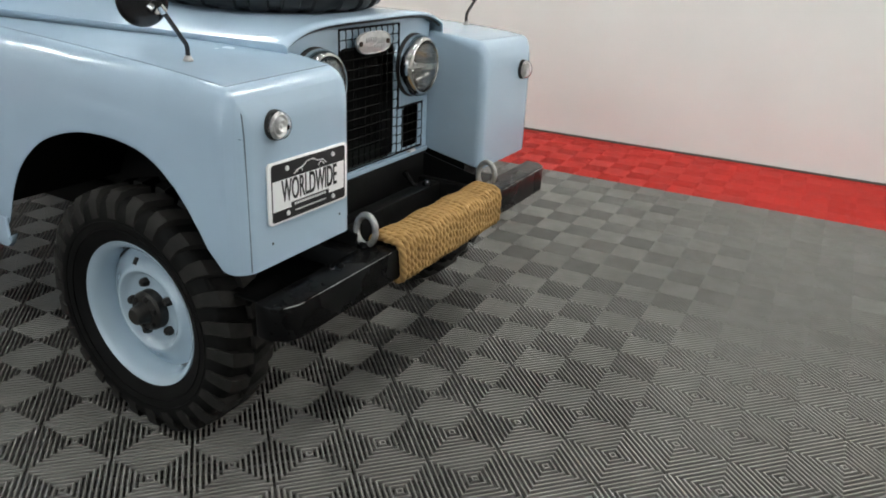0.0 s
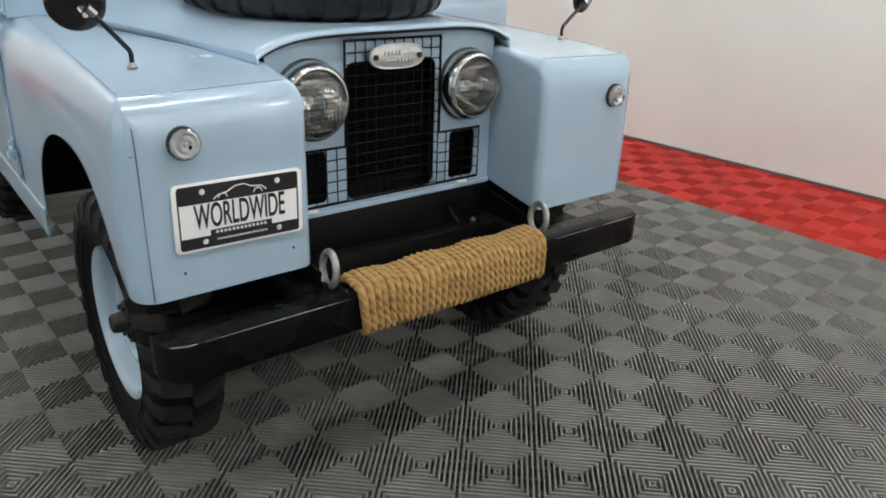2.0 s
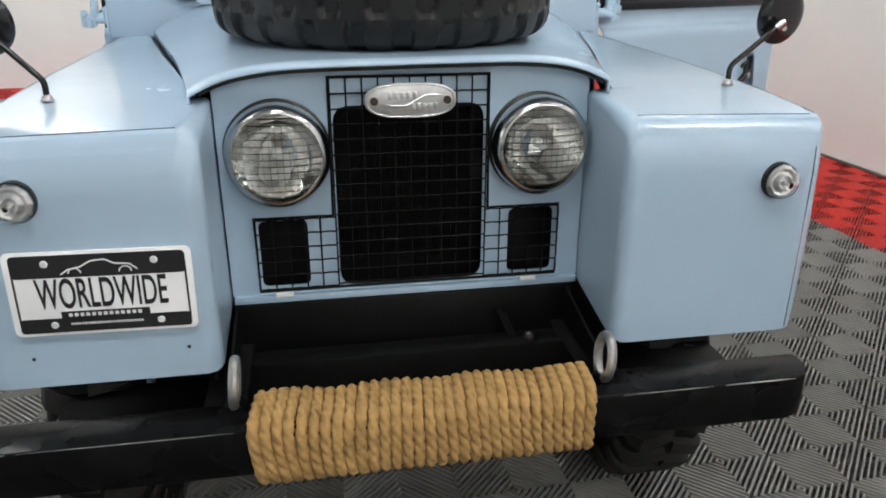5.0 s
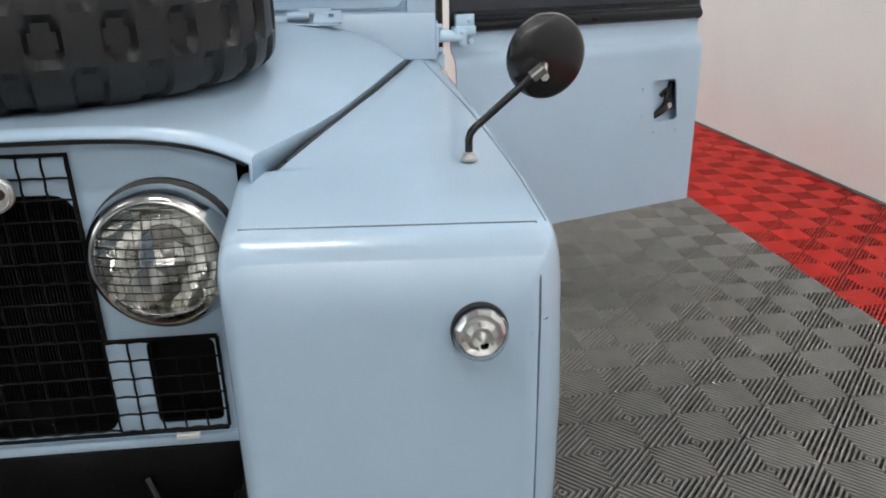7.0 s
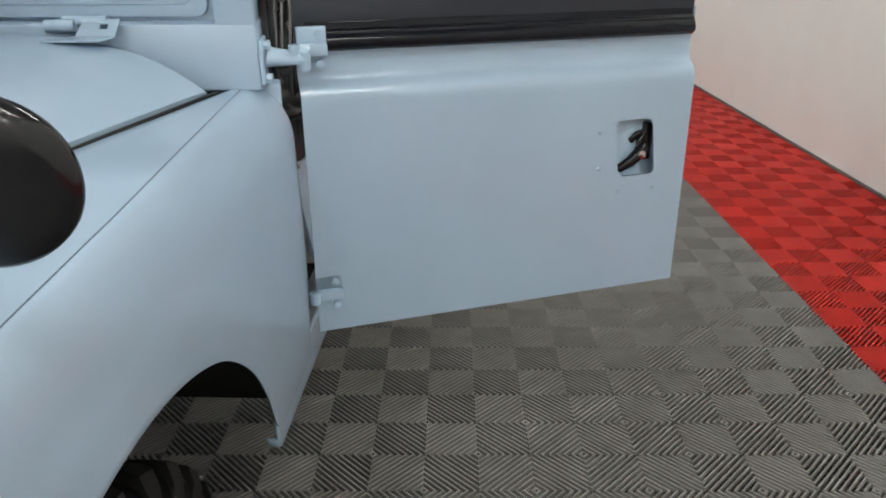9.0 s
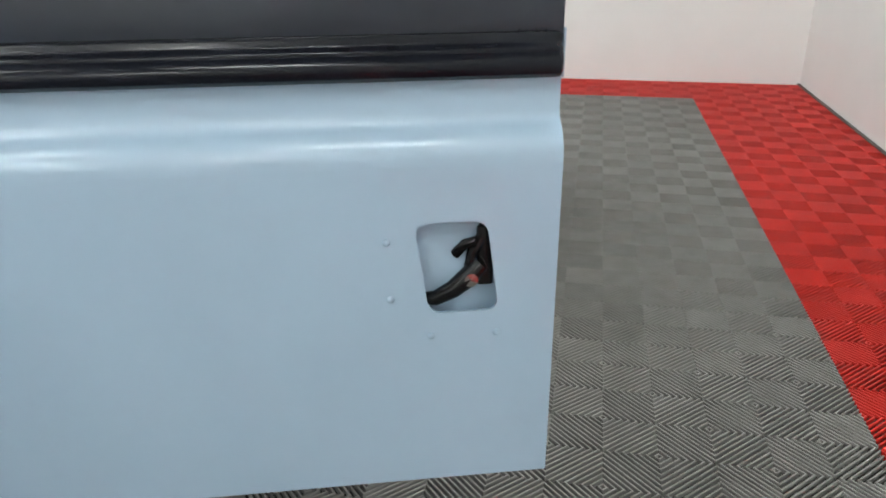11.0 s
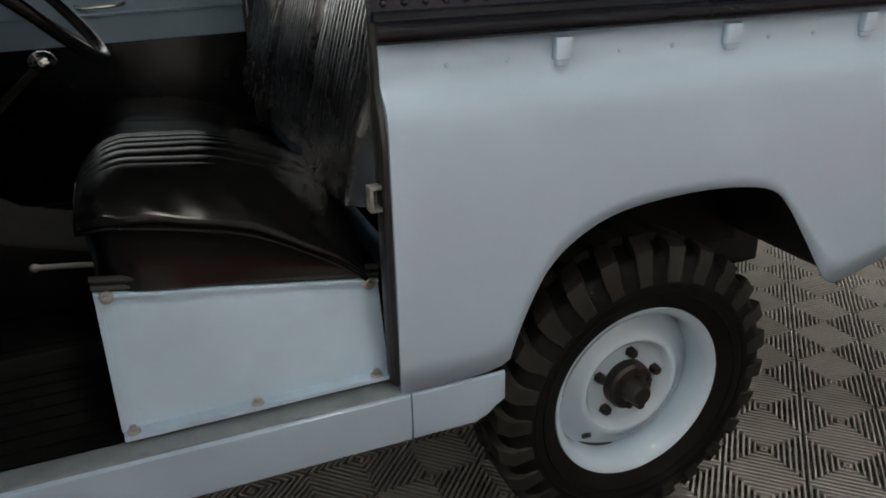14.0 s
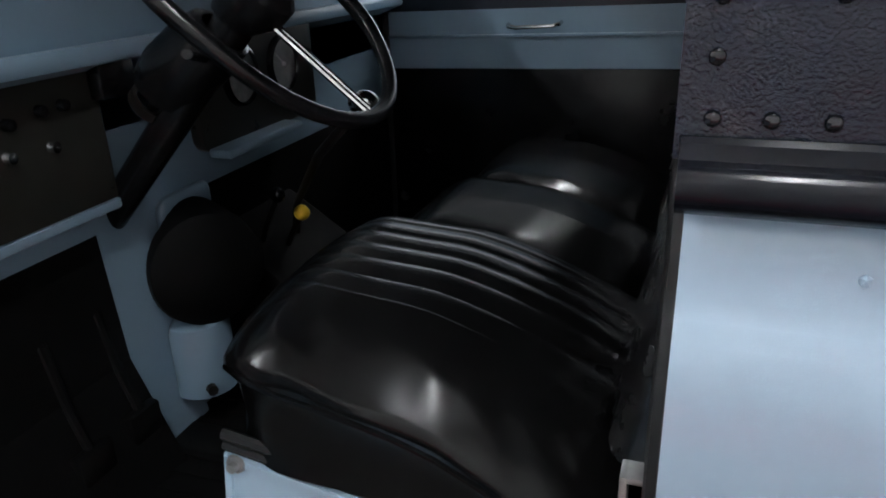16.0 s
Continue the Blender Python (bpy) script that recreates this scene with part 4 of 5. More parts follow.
# ---- bulkhead and windscreen ----
BKY = 0.702
bm = bmesh.new()
box(bm, -0.765, 0.765, BKY, BKY + 0.05, 1.095, 1.215, 0.006)
box(bm, -0.765, 0.765, BKY + 0.02, BKY + 0.05, 1.21, 1.36, 0.004)
for s in SIDE:
    box(bm, min(s * 0.69, s * 0.765), max(s * 0.69, s * 0.765), BKY, BKY + 0.05, 1.21, 1.40, 0.006)
box(bm, -0.02, 0.02, BKY, BKY + 0.05, 1.21, 1.38, 0.004)
box(bm, -0.765, 0.765, BKY, BKY + 0.06, 1.36, 1.42, 0.006)
bulkhead = part("bulkhead", bm, PAINT, car, "pale blue scuttle below the windscreen")
for s in SIDE:
    bm = bmesh.new()
    x0, x1 = sorted((s * 0.735, s * 0.775))
    box(bm, x0, x1, 0.752, 0.795, 0.50, 1.85, 0.006)
    pillar = part("door_pillar", bm, SEAL, bulkhead, "black pillar in front of the door")
    for dx, dy in ((0.780, 0.765), (0.772, 0.790)):
        bm = bmesh.new()
        tube(bm, [(s * dx, dy, 0.56), (s * dx, dy, 1.84)], 0.007, 8)
        part("door_seal", bm, SATIN, pillar, "black rubber door seal")
    bm = bmesh.new()
    x0, x1 = sorted((s * 0.745, s * 0.790))
    box(bm, x0, x1, 0.738, 0.752, 0.50, 1.098, 0.003)
    part("pillar_foot", bm, PAINT, bulkhead)
for s in SIDE:
    bm = bmesh.new()
    slab(bm, rounded(0.655, 0.125, 0.022, 4, s * 0.353, 1.288), 0.012, face_at(0, BKY + 0.004, 0), 0.004)
    slab(bm, rounded(0.60, 0.08, 0.016, 4, s * 0.353, 1.288), 0.006, face_at(0, BKY + 0.0005, 0), 0.002)
    part("vent_flap", bm, PAINT, bulkhead, "pale blue ventilator flap")
    bm = bmesh.new()
    tube(bm, [(s * 0.42, BKY - 0.006, 1.222), (s * 0.50, BKY - 0.006, 1.222)], 0.009, 10)
    part("flap_hinge", bm, PAINT, bulkhead)
bm = bmesh.new()
for x0, x1, z0, z1 in ((-0.76, 0.76, 1.43, 1.48), (-0.76, 0.76, 1.83, 1.88), (-0.76, -0.71, 1.48, 1.83), (0.71, 0.76, 1.48, 1.83), (-0.02, 0.02, 1.48, 1.83)):
    box(bm, x0, x1, 0.73, 0.76, z0, z1, 0.004)
ws = part("windscreen_frame", bm, PAINT, car, "pale blue windscreen frame")
bm = bmesh.new()
for x0, x1 in ((-0.71, -0.02), (0.02, 0.71)):
    box(bm, x0, x1, 0.743, 0.748, 1.48, 1.83)
pane = part("windscreen_glass", bm, GLASS, ws, "clear windscreen panes")
pane.visible_shadow = False
for s in SIDE:
    bm = bmesh.new()
    x0, x1 = sorted((s * 0.765, s * 0.772))
    box(bm, x0, x1, 0.705, 0.742, 1.105, 1.185, 0.003)
    tube(bm, [(s * 0.770, 0.730, 1.152), (s * 0.785, 0.735, 1.148), (s * 0.820, 0.746, 1.140), (s * 0.840, 0.752, 1.138)], [0.020, 0.015, 0.011, 0.011], 10)
    lathe(bm, [(1.118, 0.0001), (1.118, 0.011), (1.152, 0.011), (1.152, 0.0001)], 12, "z", Matrix.Translation((s * 0.840, 0.752, 0)))
    br = part("hinge_bracket", bm, CREAM, bulkhead, "pale forged hinge arm on the scuttle")
    for z in (1.115, 1.175):
        bm = bmesh.new()
        lathe(bm, [(0.0, 0.009), (s * 0.010, 0.009), (s * 0.012, 0.0001)], 6, "x", Matrix.Translation((s * 0.772, 0.722, z)))
        part("bolt", bm, CREAM, br)

# ---- body sides behind the doors ----
ARCH_R = [(1.60, 0.545), (1.83, 0.545), (1.845, 0.60), (1.87, 0.665), (1.91, 0.742), (1.97, 0.792), (2.06, 0.832), (2.20, 0.844), (2.31, 0.843), (2.40, 0.833), (2.465, 0.815), (2.51, 0.77), (2.565, 0.70), (2.62, 0.628), (2.66, 0.575), (2.69, 0.560), (2.72, 0.562), (2.88, 0.605)]


ARCH_R = rounded_curve(ARCH_R)


def side_profile(zb, zt, side, y, x_rail=0.772, x_out=0.806, z_sh=1.085):
    pts = [(x_rail, zt), (x_rail, (zt + z_sh) / 2), (x_rail + 0.002, z_sh + 0.008), (x_rail + 0.010, z_sh - 0.004), (x_rail + 0.022, z_sh - 0.016), (x_out - 0.004, z_sh - 0.032), (x_out, z_sh - 0.055)]
    z0 = z_sh - 0.055
    for k in range(1, 9):
        z = z0 + (zb - z0) * k / 8
        pts.append((x_out - 0.012 * max(0.0, (0.80 - z) / 0.3) ** 2, z))
    return [Vector((side * x, y, z)) for x, z in pts]


for side in SIDE:
    ys = sorted(set([p[0] for p in ARCH_R] + list(np.arange(1.62, 2.88, 0.04))))
    bm = bmesh.new()
    vs = grid(bm, [side_profile(curve_at(ARCH_R, y), 1.156, side, y) for y in ys])
    # turned-in front and rear edges
    for row, dy in ((vs[0], 0.012), (vs[-1], -0.0)):
        inner = [bm.verts.new((v.co.x - side * 0.05, v.co.y + dy * 0, v.co.z)) for v in row]
        for i in range(len(row) - 1):
            bm.faces.new((row[i], row[i + 1], inner[i + 1], inner[i]))
    tub = part("rear_side_panel", bm, PAINT, car, "pale blue rear body side with wheel arch")
    mo = tub.modifiers.new("sheet", "SOLIDIFY")
    mo.thickness, mo.offset = SHELL, -1
    bm = bmesh.new()
    pts = [(side * 0.806, 2.882, z) for z in np.linspace(0.615, 1.03, 8)] + [(side * 0.79, 2.882, 1.075), (side * 0.774, 2.882, 1.10), (side * 0.772, 2.882, 1.15)]
    tube(bm, pts, 0.006, 8)
    part("edge_seal", bm, SEAL, tub, "black edge trim")
    for y in (1.940, 2.312, 2.662):
        bm = bmesh.new()
        x0, x1 = sorted((side * 0.772, side * 0.790))
        box(bm, x0, x1, y - 0.017, y + 0.017, 1.112, 1.150, 0.004)
        box(bm, x0, x1 - 0.004 if side > 0 else x1, y - 0.012, y + 0.012, 1.102, 1.114, 0.003)
        part("hood_cleat", bm, PAINT, tub, "small painted tonneau cleat")
    for y in np.arange(1.72, 2.85, 0.115):
        if min(abs(y - c) for c in (1.940, 2.312, 2.662)) > 0.03:
            bm = bmesh.new()
            bmesh.ops.create_icosphere(bm, subdivisions=1, radius=0.005, matrix=Matrix.Translation((side * 0.772, y, 1.118)))
            part("rivet", bm, PAINT, tub)
    # inner wheel box
    bm = bmesh.new()
    rows = [[Vector((side * x, y, curve_at(ARCH_R, y) + 0.02)) for x in (0.46, 0.62, 0.795)] for y in np.linspace(1.84, 2.69, 20)]
    grid(bm, rows)
    x0, x1 = sorted((side * 0.455, side * 0.465))
    box(bm, x0, x1, 1.70, 2.70, 0.55, 0.86)
    part("wheel_box", bm, CHASSIS, tub, "black inner wheel arch")
    # sill
    bm = bmesh.new()
    prof = [(0.792, 0.541), (0.797, 0.536), (0.797, 0.47), (0.790, 0.436), (0.775, 0.43)]
    ys2 = [0.470, 0.485, 0.51] + list(np.linspace(0.55, 1.70, 12)) + [1.76, 1.79, 1.81, 1.825]
    rows = []
    for y in ys2:
        up = 0.05 * ((y - 1.74) / 0.085) ** 2 if y > 1.74 else 0.05 * ((0.515 - y) / 0.045) ** 2 if y < 0.515 else 0.0
        rows.append([Vector((side * x, y, max(z, 0.43 + up * (1.0 if z < 0.5 else 0.0)) if z < 0.5 else z)) for x, z in prof])
    grid(bm, rows)
    sill = part("sill", bm, PAINT, car, "pale blue sill panel")
    mo = sill.modifiers.new("sheet", "SOLIDIFY")
    mo.thickness, mo.offset = SHELL, -1
    bm = bmesh.new()
    x0, x1 = sorted((side * 0.7985, side * 0.794))
    box(bm, x0, x1, 1.6185, 1.6215, 0.432, 0.54)
    part("joint", bm, SEAM, sill, "dark panel joint")
    bm = bmesh.new()
    x0, x1 = sorted((side * 0.74, side * 0.792))
    box(bm, x0, x1, 0.80, 1.62, 0.530, 0.546, 0.003)
    part("sill_tread", bm, TREADPLATE, sill, "worn grey painted sill tread")
    # door post
    bm = bmesh.new()
    x0, x1 = sorted((side * 0.735, side * 0.768))
    box(bm, x0, x1, 1.592, 1.640, 0.55, 1.156, 0.006)
    tube(bm, [(side * 0.782, 1.602, 0.56), (side * 0.786, 1.602, 1.0), (side * 0.772, 1.602, 1.06), (side * 0.755, 1.602, 1.10), (side * 0.752, 1.602, 1.85)], 0.012, 10)
    part("door_post", bm, SEAL, tub, "black rubber-sealed door post")
    bm = bmesh.new()
    x0, x1 = sorted((side * 0.750, side * 0.775))
    box(bm, x0, x1, 1.597, 1.619, 0.880, 0.940, 0.002)
    box(bm, x0, x1, 1.577, 1.599, 0.929, 0.935, 0.0015)
    box(bm, x0, x1, 1.577, 1.599, 0.891, 0.897, 0.0015)
    box(bm, x0, x1, 1.573, 1.579, 0.891, 0.935, 0.0015)
    part("striker", bm, STEEL, tub, "pale metal door striker")

# rear floor and tailboard close the body
bm = bmesh.new()
box(bm, -0.76, 0.76, 1.66, 2.87, 0.86, 0.88)
box(bm, -0.45, 0.45, 1.66, 2.87, 0.62, 0.64)
box(bm, -0.76, 0.76, 2.84, 2.87, 0.62, 1.156)
part("load_bed", bm, INNER_SHADED, car, "pale blue load bed and tailboard", smooth=0)

# ---- black hard top ----
bm = bmesh.new()
for side in SIDE:
    outer = [(1.590, 1.19), (2.87, 1.19), (2.87, 1.85), (1.590, 1.85)]
    hole = rounded(0.66, 0.36, 0.05, 5, 2.36, 1.56)
    plate_with_holes(bm, outer, [hole], 0.008 * side, Matrix.Translation((side * 0.765, 0, 0)) @ Matrix(((0, 0, 1, 0), (1, 0, 0, 0), (0, 1, 0, 0), (0, 0, 0, 1))))
box(bm, -0.765, 0.765, 2.86, 2.87, 1.16, 1.85)
top = part("hard_top", bm, TEXTURED, car, "black textured hard top with riveted sides", smooth=30)
bm = bmesh.new()
box(bm, -0.80, 0.80, 0.70, 2.92, 1.85, 1.90, 0.02, None, 3)
part("roof", bm, TEXTURED, top, "black roof panel")
for side in SIDE:
    bm = bmesh.new()
    rows = []
    for y in (1.594, 2.0, 2.24, 2.242, 2.875):
        d = 0.004 if y > 2.241 else 0.0
        rows.append([Vector((side * (x + d), y, z)) for x, z in ((0.770, 1.206), (0.776, 1.2055), (0.7795, 1.202), (0.7805, 1.196), (0.782, 1.192), (0.787, 1.190), (0.7925, 1.186), (0.796, 1.179), (0.797, 1.171), (0.794, 1.163), (0.787, 1.158), (0.772, 1.157))])
    grid(bm, rows)
    part("waist_rail", bm, MOULD, top, "glossy black waist rail")
    bm = bmesh.new()
    tube(bm, [(side * 0.775, 2.36 + x, 1.56 + z) for x, z in rounded(0.66, 0.36, 0.05, 5)], 0.012, 8, closed=True)
    part("window_rubber", bm, SEAL, top, "black window rubber")
    bm = bmesh.new()
    x0, x1 = sorted((side * 0.766, side * 0.770))
    box(bm, x0, x1, 2.03, 2.69, 1.38, 1.74)
    g = part("side_glass", bm, GLASS, top, "clear side window")
    g.visible_shadow = False
    spots_ = [(1.612 + 0.0365 * k, 1.2165) for k in range(6)] + [(1.611, z) for z in (1.254, 1.289, 1.324, 1.36)] + [(1.680, z) for z in (1.289, 1.36)] + [(1.70 + 0.075 * k, 1.2165) for k in range(2, 15)]
    for y, z in spots_:
        bm = bmesh.new()
        lathe(bm, [(0.0, 0.0056), (side * 0.003, 0.005), (side * 0.0048, 0.0025), (side * 0.0052, 0.0001)], 12, "x", Matrix.Translation((side * 0.773, y, z)))
        part("bolt_head", bm, SATIN, top, "black dome bolt head")

# ---- doors: built shut, hinge axis at the origin ----
def door(name, label, open_deg, side, hinge):
    H = Matrix.Translation(hinge) @ Matrix.Rotation(radians(-side * open_deg), 4, "Z")
    d = thing(name, label, "door", m=H)
    L0, L1, ZB, ZT = -0.030, 0.821, 0.569, 1.130
    LOW = {L0: 0.580, L1: 0.582}
    ox, lip = (0.006 if side > 0 else -0.022), 0.009
    oh = ox - 0.004 if side > 0 else -0.022
    up = 0.011 if side > 0 else 0.0
    hole = rounded(0.092, 0.122, 0.016, 4, 0.690, 0.893)
    hole = [(u + 0.10 * (0.893 - z) * 1.4, z + up) for u, z in hole]
    # flat outer skin with the handle opening, rolled shoulder, thin turned edges
    outer = [(L0, LOW[L0]), (L1, LOW[L1]), (L1, 1.035), (L0, 1.035)]
    m = Matrix(((0, 0, 1, 0), (1, 0, 0, 0), (0, 1, 0, 0), (0, 0, 0, 1)))
    bm = bmesh.new()
    plate_with_holes(bm, outer, [hole], -0.0045, Matrix.Translation((ox, 0, 0)) @ m)
    prof = [(ox, 1.035), (ox - 0.0005, 1.045), (ox - 0.0025, 1.054), (ox - 0.007, 1.063), (ox - 0.013, 1.070), (ox - 0.020, 1.075), (ox - 0.026, 1.079), (ox - 0.029, 1.084), (ox - 0.031, 1.090), (ox - 0.032, 1.10), (ox - 0.032, ZT)]
    grid(bm, [[Vector((x, u, z)) for u in (L0, L1)] for x, z in prof])
    for u in (L0, L1):
        rim = [(ox, LOW[u])] + prof
        grid(bm, [[Vector((x, u, z)), Vector((x - lip, u + (0.002 if u < 0 else -0.002), z))] for x, z in rim])
    grid(bm, [[Vector((ox, u, LOW[u])), Vector((ox - lip, u, LOW[u] + 0.001))] for u in (L0, L1)])
    # inner frame set in from the edges
    if side > 0:
        box(bm, ox - 0.030, ox - 0.026, L0 + 0.02, L1 - 0.10, ZB + 0.03, 1.02)
    if side < 0:
        for v in bm.verts:
            v.co.x = -v.co.x
    part("door_skin", bm, PAINT, d, "pale blue pressed door panel", smooth=40)

    def fx(bm):
        if side < 0:
            for v in bm.verts:
                v.co.x = -v.co.x
        return bm
    # handle in its recess
    bm = bmesh.new()
    box(bm, ox - 0.045, ox - 0.038, 0.625, 0.775, 0.80, 0.97)
    for y0, y1, z0, z1 in ((0.622, 0.626, 0.80, 0.97), (0.774, 0.778, 0.80, 0.97), (0.622, 0.778, 0.797, 0.801), (0.622, 0.778, 0.969, 0.973)):
        box(bm, ox - 0.040, ox - 0.0046, y0, y1, z0, z1)
    back = part("handle_recess", fx(bm), PAINT, d, "pale recess behind the door skin", smooth=0, m=Matrix.Translation((0, 0, up)))
    bm = bmesh.new()
    tube(bm, [(ox - 0.020, 0.640, 0.846), (ox - 0.012, 0.662, 0.848), (ox - 0.010, 0.685, 0.860), (ox - 0.011, 0.706, 0.876), (ox - 0.014, 0.722, 0.892)], [0.007, 0.010, 0.012, 0.014, 0.012], 12)
    box(bm, ox - 0.036, ox - 0.016, 0.718, 0.740, 0.860, 0.940, 0.004)
    tube(bm, [(ox - 0.026, 0.690, 0.902), (ox - 0.018, 0.702, 0.918), (ox - 0.016, 0.716, 0.922)], 0.007, 10)
    tube(bm, [(ox - 0.016, 0.706, 0.876), (ox - 0.020, 0.712, 0.905), (ox - 0.022, 0.724, 0.925)], 0.008, 10)
    part("door_handle", fx(bm), CABIN, d, "black door handle inside the opening", m=Matrix.Translation((0, 0, up)))
    bm = bmesh.new()
    lathe(bm, [(ox - 0.016, 0.010), (ox + 0.002, 0.009), (ox + 0.003, 0.0001)], 16, "x", Matrix.Translation((0, 0.708, 0.876)))
    part("lock_barrel", fx(bm), CHROME, d, "bright lock barrel", m=Matrix.Translation((0, 0, up)))
    for u, z in ((0.600, 0.932), (0.603, 0.855), (0.655, 0.800), (0.742, 0.800)):
        bm = bmesh.new()
        bmesh.ops.create_icosphere(bm, subdivisions=2, radius=0.0055, matrix=Matrix.Translation((ox - 0.002, u, z)))
        part("rivet", fx(bm), PAINT, d, "painted rivet", m=Matrix.Translation((0, 0, up)))
    # black upper frame
    tx = ox - 0.040
    bm = bmesh.new()
    box(bm, tx - 0.003, tx + 0.006, L0, L1 + 0.001, 1.130, 1.244, 0.002)
    upper = part("door_top", fx(bm), DOORBLACK, d, "black painted door top panel")
    for nm, y0, y1, z0, z1 in (("front_stile", L0, L0 + 0.055, 1.242, 1.785), ("rear_stile", L1 - 0.048, L1 + 0.001, 1.242, 1.785), ("top_rail", L0, L1 - 0.012, 1.783, 1.83)):
        bm = bmesh.new()
        box(bm, tx - 0.0035, tx + 0.0055, y0, y1, z0, z1, 0.002)
        part(nm, fx(bm), DOORBLACK, upper, "black painted window frame bar")
    bm = bmesh.new()
    rows = [[Vector((tx + x, y, z)) for x, z in ((0.006, 1.181), (0.011, 1.180), (0.013, 1.176), (0.013, 1.171), (0.015, 1.168), (0.020, 1.166), (0.022, 1.163), (0.022, 1.160), (0.026, 1.156), (0.030, 1.150), (0.031, 1.143), (0.029, 1.136), (0.022, 1.131), (0.004, 1.129))] for y in (L0 + 0.02, L1 - 0.010)]
    for dy, f in ((-0.005, 0.93), (-0.002, 0.75), (0.0, 0.35)):
        rows.append([Vector((tx + 0.004 + (p.x - tx - 0.004) * f, L1 + dy, 1.155 + (p.z - 1.155) * (0.5 + 0.5 * f))) for p in rows[1]])
    vs = grid(bm, rows)
    bm.faces.new(vs[0])
    bm.faces.new(vs[-1])
    part("waist_moulding", fx(bm), MOULD, upper, "glossy black waist moulding")
    bm = bmesh.new()
    box(bm, tx - 0.002, tx + 0.009, L1 + 0.0012, L1 + 0.0030, 1.128, 1.184, 0.0008)
    part("edge_lip", fx(bm), PAINT, d, "pale turned-up edge of the door skin")
    for z, h in ((1.207, 0.004), (1.238, 0.005)):
        bm = bmesh.new()
        box(bm, tx + 0.0045, tx + 0.0064, L1 - 0.0005, L1 + 0.0013, z, z + h, 0.0008)
        part("paint_chip", fx(bm), STEEL, upper, "bare grey metal where paint is chipped")
    bm = bmesh.new()
    box(bm, tx - 0.007, tx + 0.004, L0 + 0.05, L1 - 0.07, 1.244, 1.250, 0.002)
    part("window_channel", fx(bm), WOOD, upper, "worn tan window channel")
    bm = bmesh.new()
    rnd2 = random.Random(3)
    for k in range(46):
        bmesh.ops.create_icosphere(bm, subdivisions=1, radius=rnd2.uniform(0.0006, 0.0013), matrix=Matrix.Translation((tx + 0.006, L1 - 0.002 - rnd2.uniform(0, 0.060), (1.179 if k % 2 else 1.244) + rnd2.uniform(-0.003, 0.003))))
    tagged(part("weld_bead", fx(bm), SATIN, upper), "rough black weld beads", kind="stuff")
    # hinges
    for z, low in ((0.665, True), (1.140, False)):
        bm = bmesh.new()
        box(bm, oh - 0.004, oh + 0.014, -0.042, 0.024, z - 0.014, z + 0.008, 0.003)
        box(bm, oh - 0.010, oh + 0.004, -0.030, 0.024, z + 0.006, z + 0.036, 0.002)
        lathe(bm, [(z - 0.016, 0.0001), (z - 0.016, 0.011), (z + 0.008, 0.011), (z + 0.008, 0.0001)], 12, "z", Matrix.Translation((oh + 0.014, -0.036, 0)))
        hg = part("door_hinge", fx(bm), CREAM, d, "pale painted strap hinge")
        for dz in (-0.028, 0.022):
            bm = bmesh.new()
            lathe(bm, [(oh - 0.001, 0.008), (oh + 0.011, 0.008), (oh + 0.013, 0.0001)], 6, "x", Matrix.Translation((0, 0.010, z + dz)))
            part("bolt", fx(bm), CREAM, hg)
    return d


left_door = door("front_door", "pale blue driver's door standing open, black window frame above", 70.2, 1, (0.851, 0.774, 0.0))
right_door = door("front_door", "pale blue passenger door, shut, with chrome inner handle", 0.0, -1, (-0.830, 0.765, 0.0))
for d in (left_door, right_door):
    d.parent = car
    del d["category"]

# ---- cabin ----
bm = bmesh.new()
box(bm, -0.745, 0.745, 0.76, 1.16, 0.520, 0.536, 0.003)
floor_mat = part("floor_mat", bm, MAT, car, "black ribbed rubber floor mat", smooth=0)
for k in range(34):
    bm = bmesh.new()
    x = -0.73 + k * 0.0435
    box(bm, x, x + 0.020, 0.78, 1.15, 0.534, 0.5395)
    part("rib", bm, MAT, floor_mat, smooth=0)
bm = bmesh.new()
box(bm, -0.745, 0.676, 1.16, 1.62, 0.545, 0.735, 0.006)
box(bm, -0.755, -0.74, 0.76, 1.62, 0.53, 0.60)
part("seat_box", bm, CABIN, car, "black seat box under the seats")
# pale side panel of the seat box: higher in front, leaning inwards
def panel_box(bm, d0, d1, u0, u1, v0, v1, bevel=0.0015):
    t = bmesh.new()
    box(t, d0, d1, u0, u1, v0, v1, bevel)
    for q in t.verts:
        d, u, v = q.co
        top = 0.800 - 0.066 * u
        q.co = Vector((0.728 - 0.040 * v + d, 1.150 + 0.448 * u, 0.560 + (top - 0.560) * v))
    join(bm, t)


bm = bmesh.new()
panel_box(bm, -0.006, 0.0, 0.0, 1.0, 0.0, 1.0)
panel_box(bm, -0.006, 0.009, 0.0, 1.0, 0.975, 1.0)
panel_box(bm, -0.006, 0.024, 0.0, 1.0, -0.03, 0.012)
panel_box(bm, -0.006, 0.005, -0.008, 0.012, 0.0, 1.0)
panel = part("seat_box_panel", bm, CREAM, car, "pale blue seat box side panel with scratches")
for y, z, x in ((1.165, 0.563, 0.742), (1.366, 0.563, 0.742), (1.572, 0.563, 0.742), (1.165, 0.793, 0.698), (1.580, 0.730, 0.698)):
    bm = bmesh.new()
    lathe(bm, [(-0.001, 0.012), (0.003, 0.011), (0.004, 0.007), (0.011, 0.006), (0.012, 0.0001)], 10, "z" if z < 0.6 else "x", Matrix.Translation((x, y, z)))
    part("bolt", bm, STEEL, panel, "worn bolt with washer")
bm = bmesh.new()
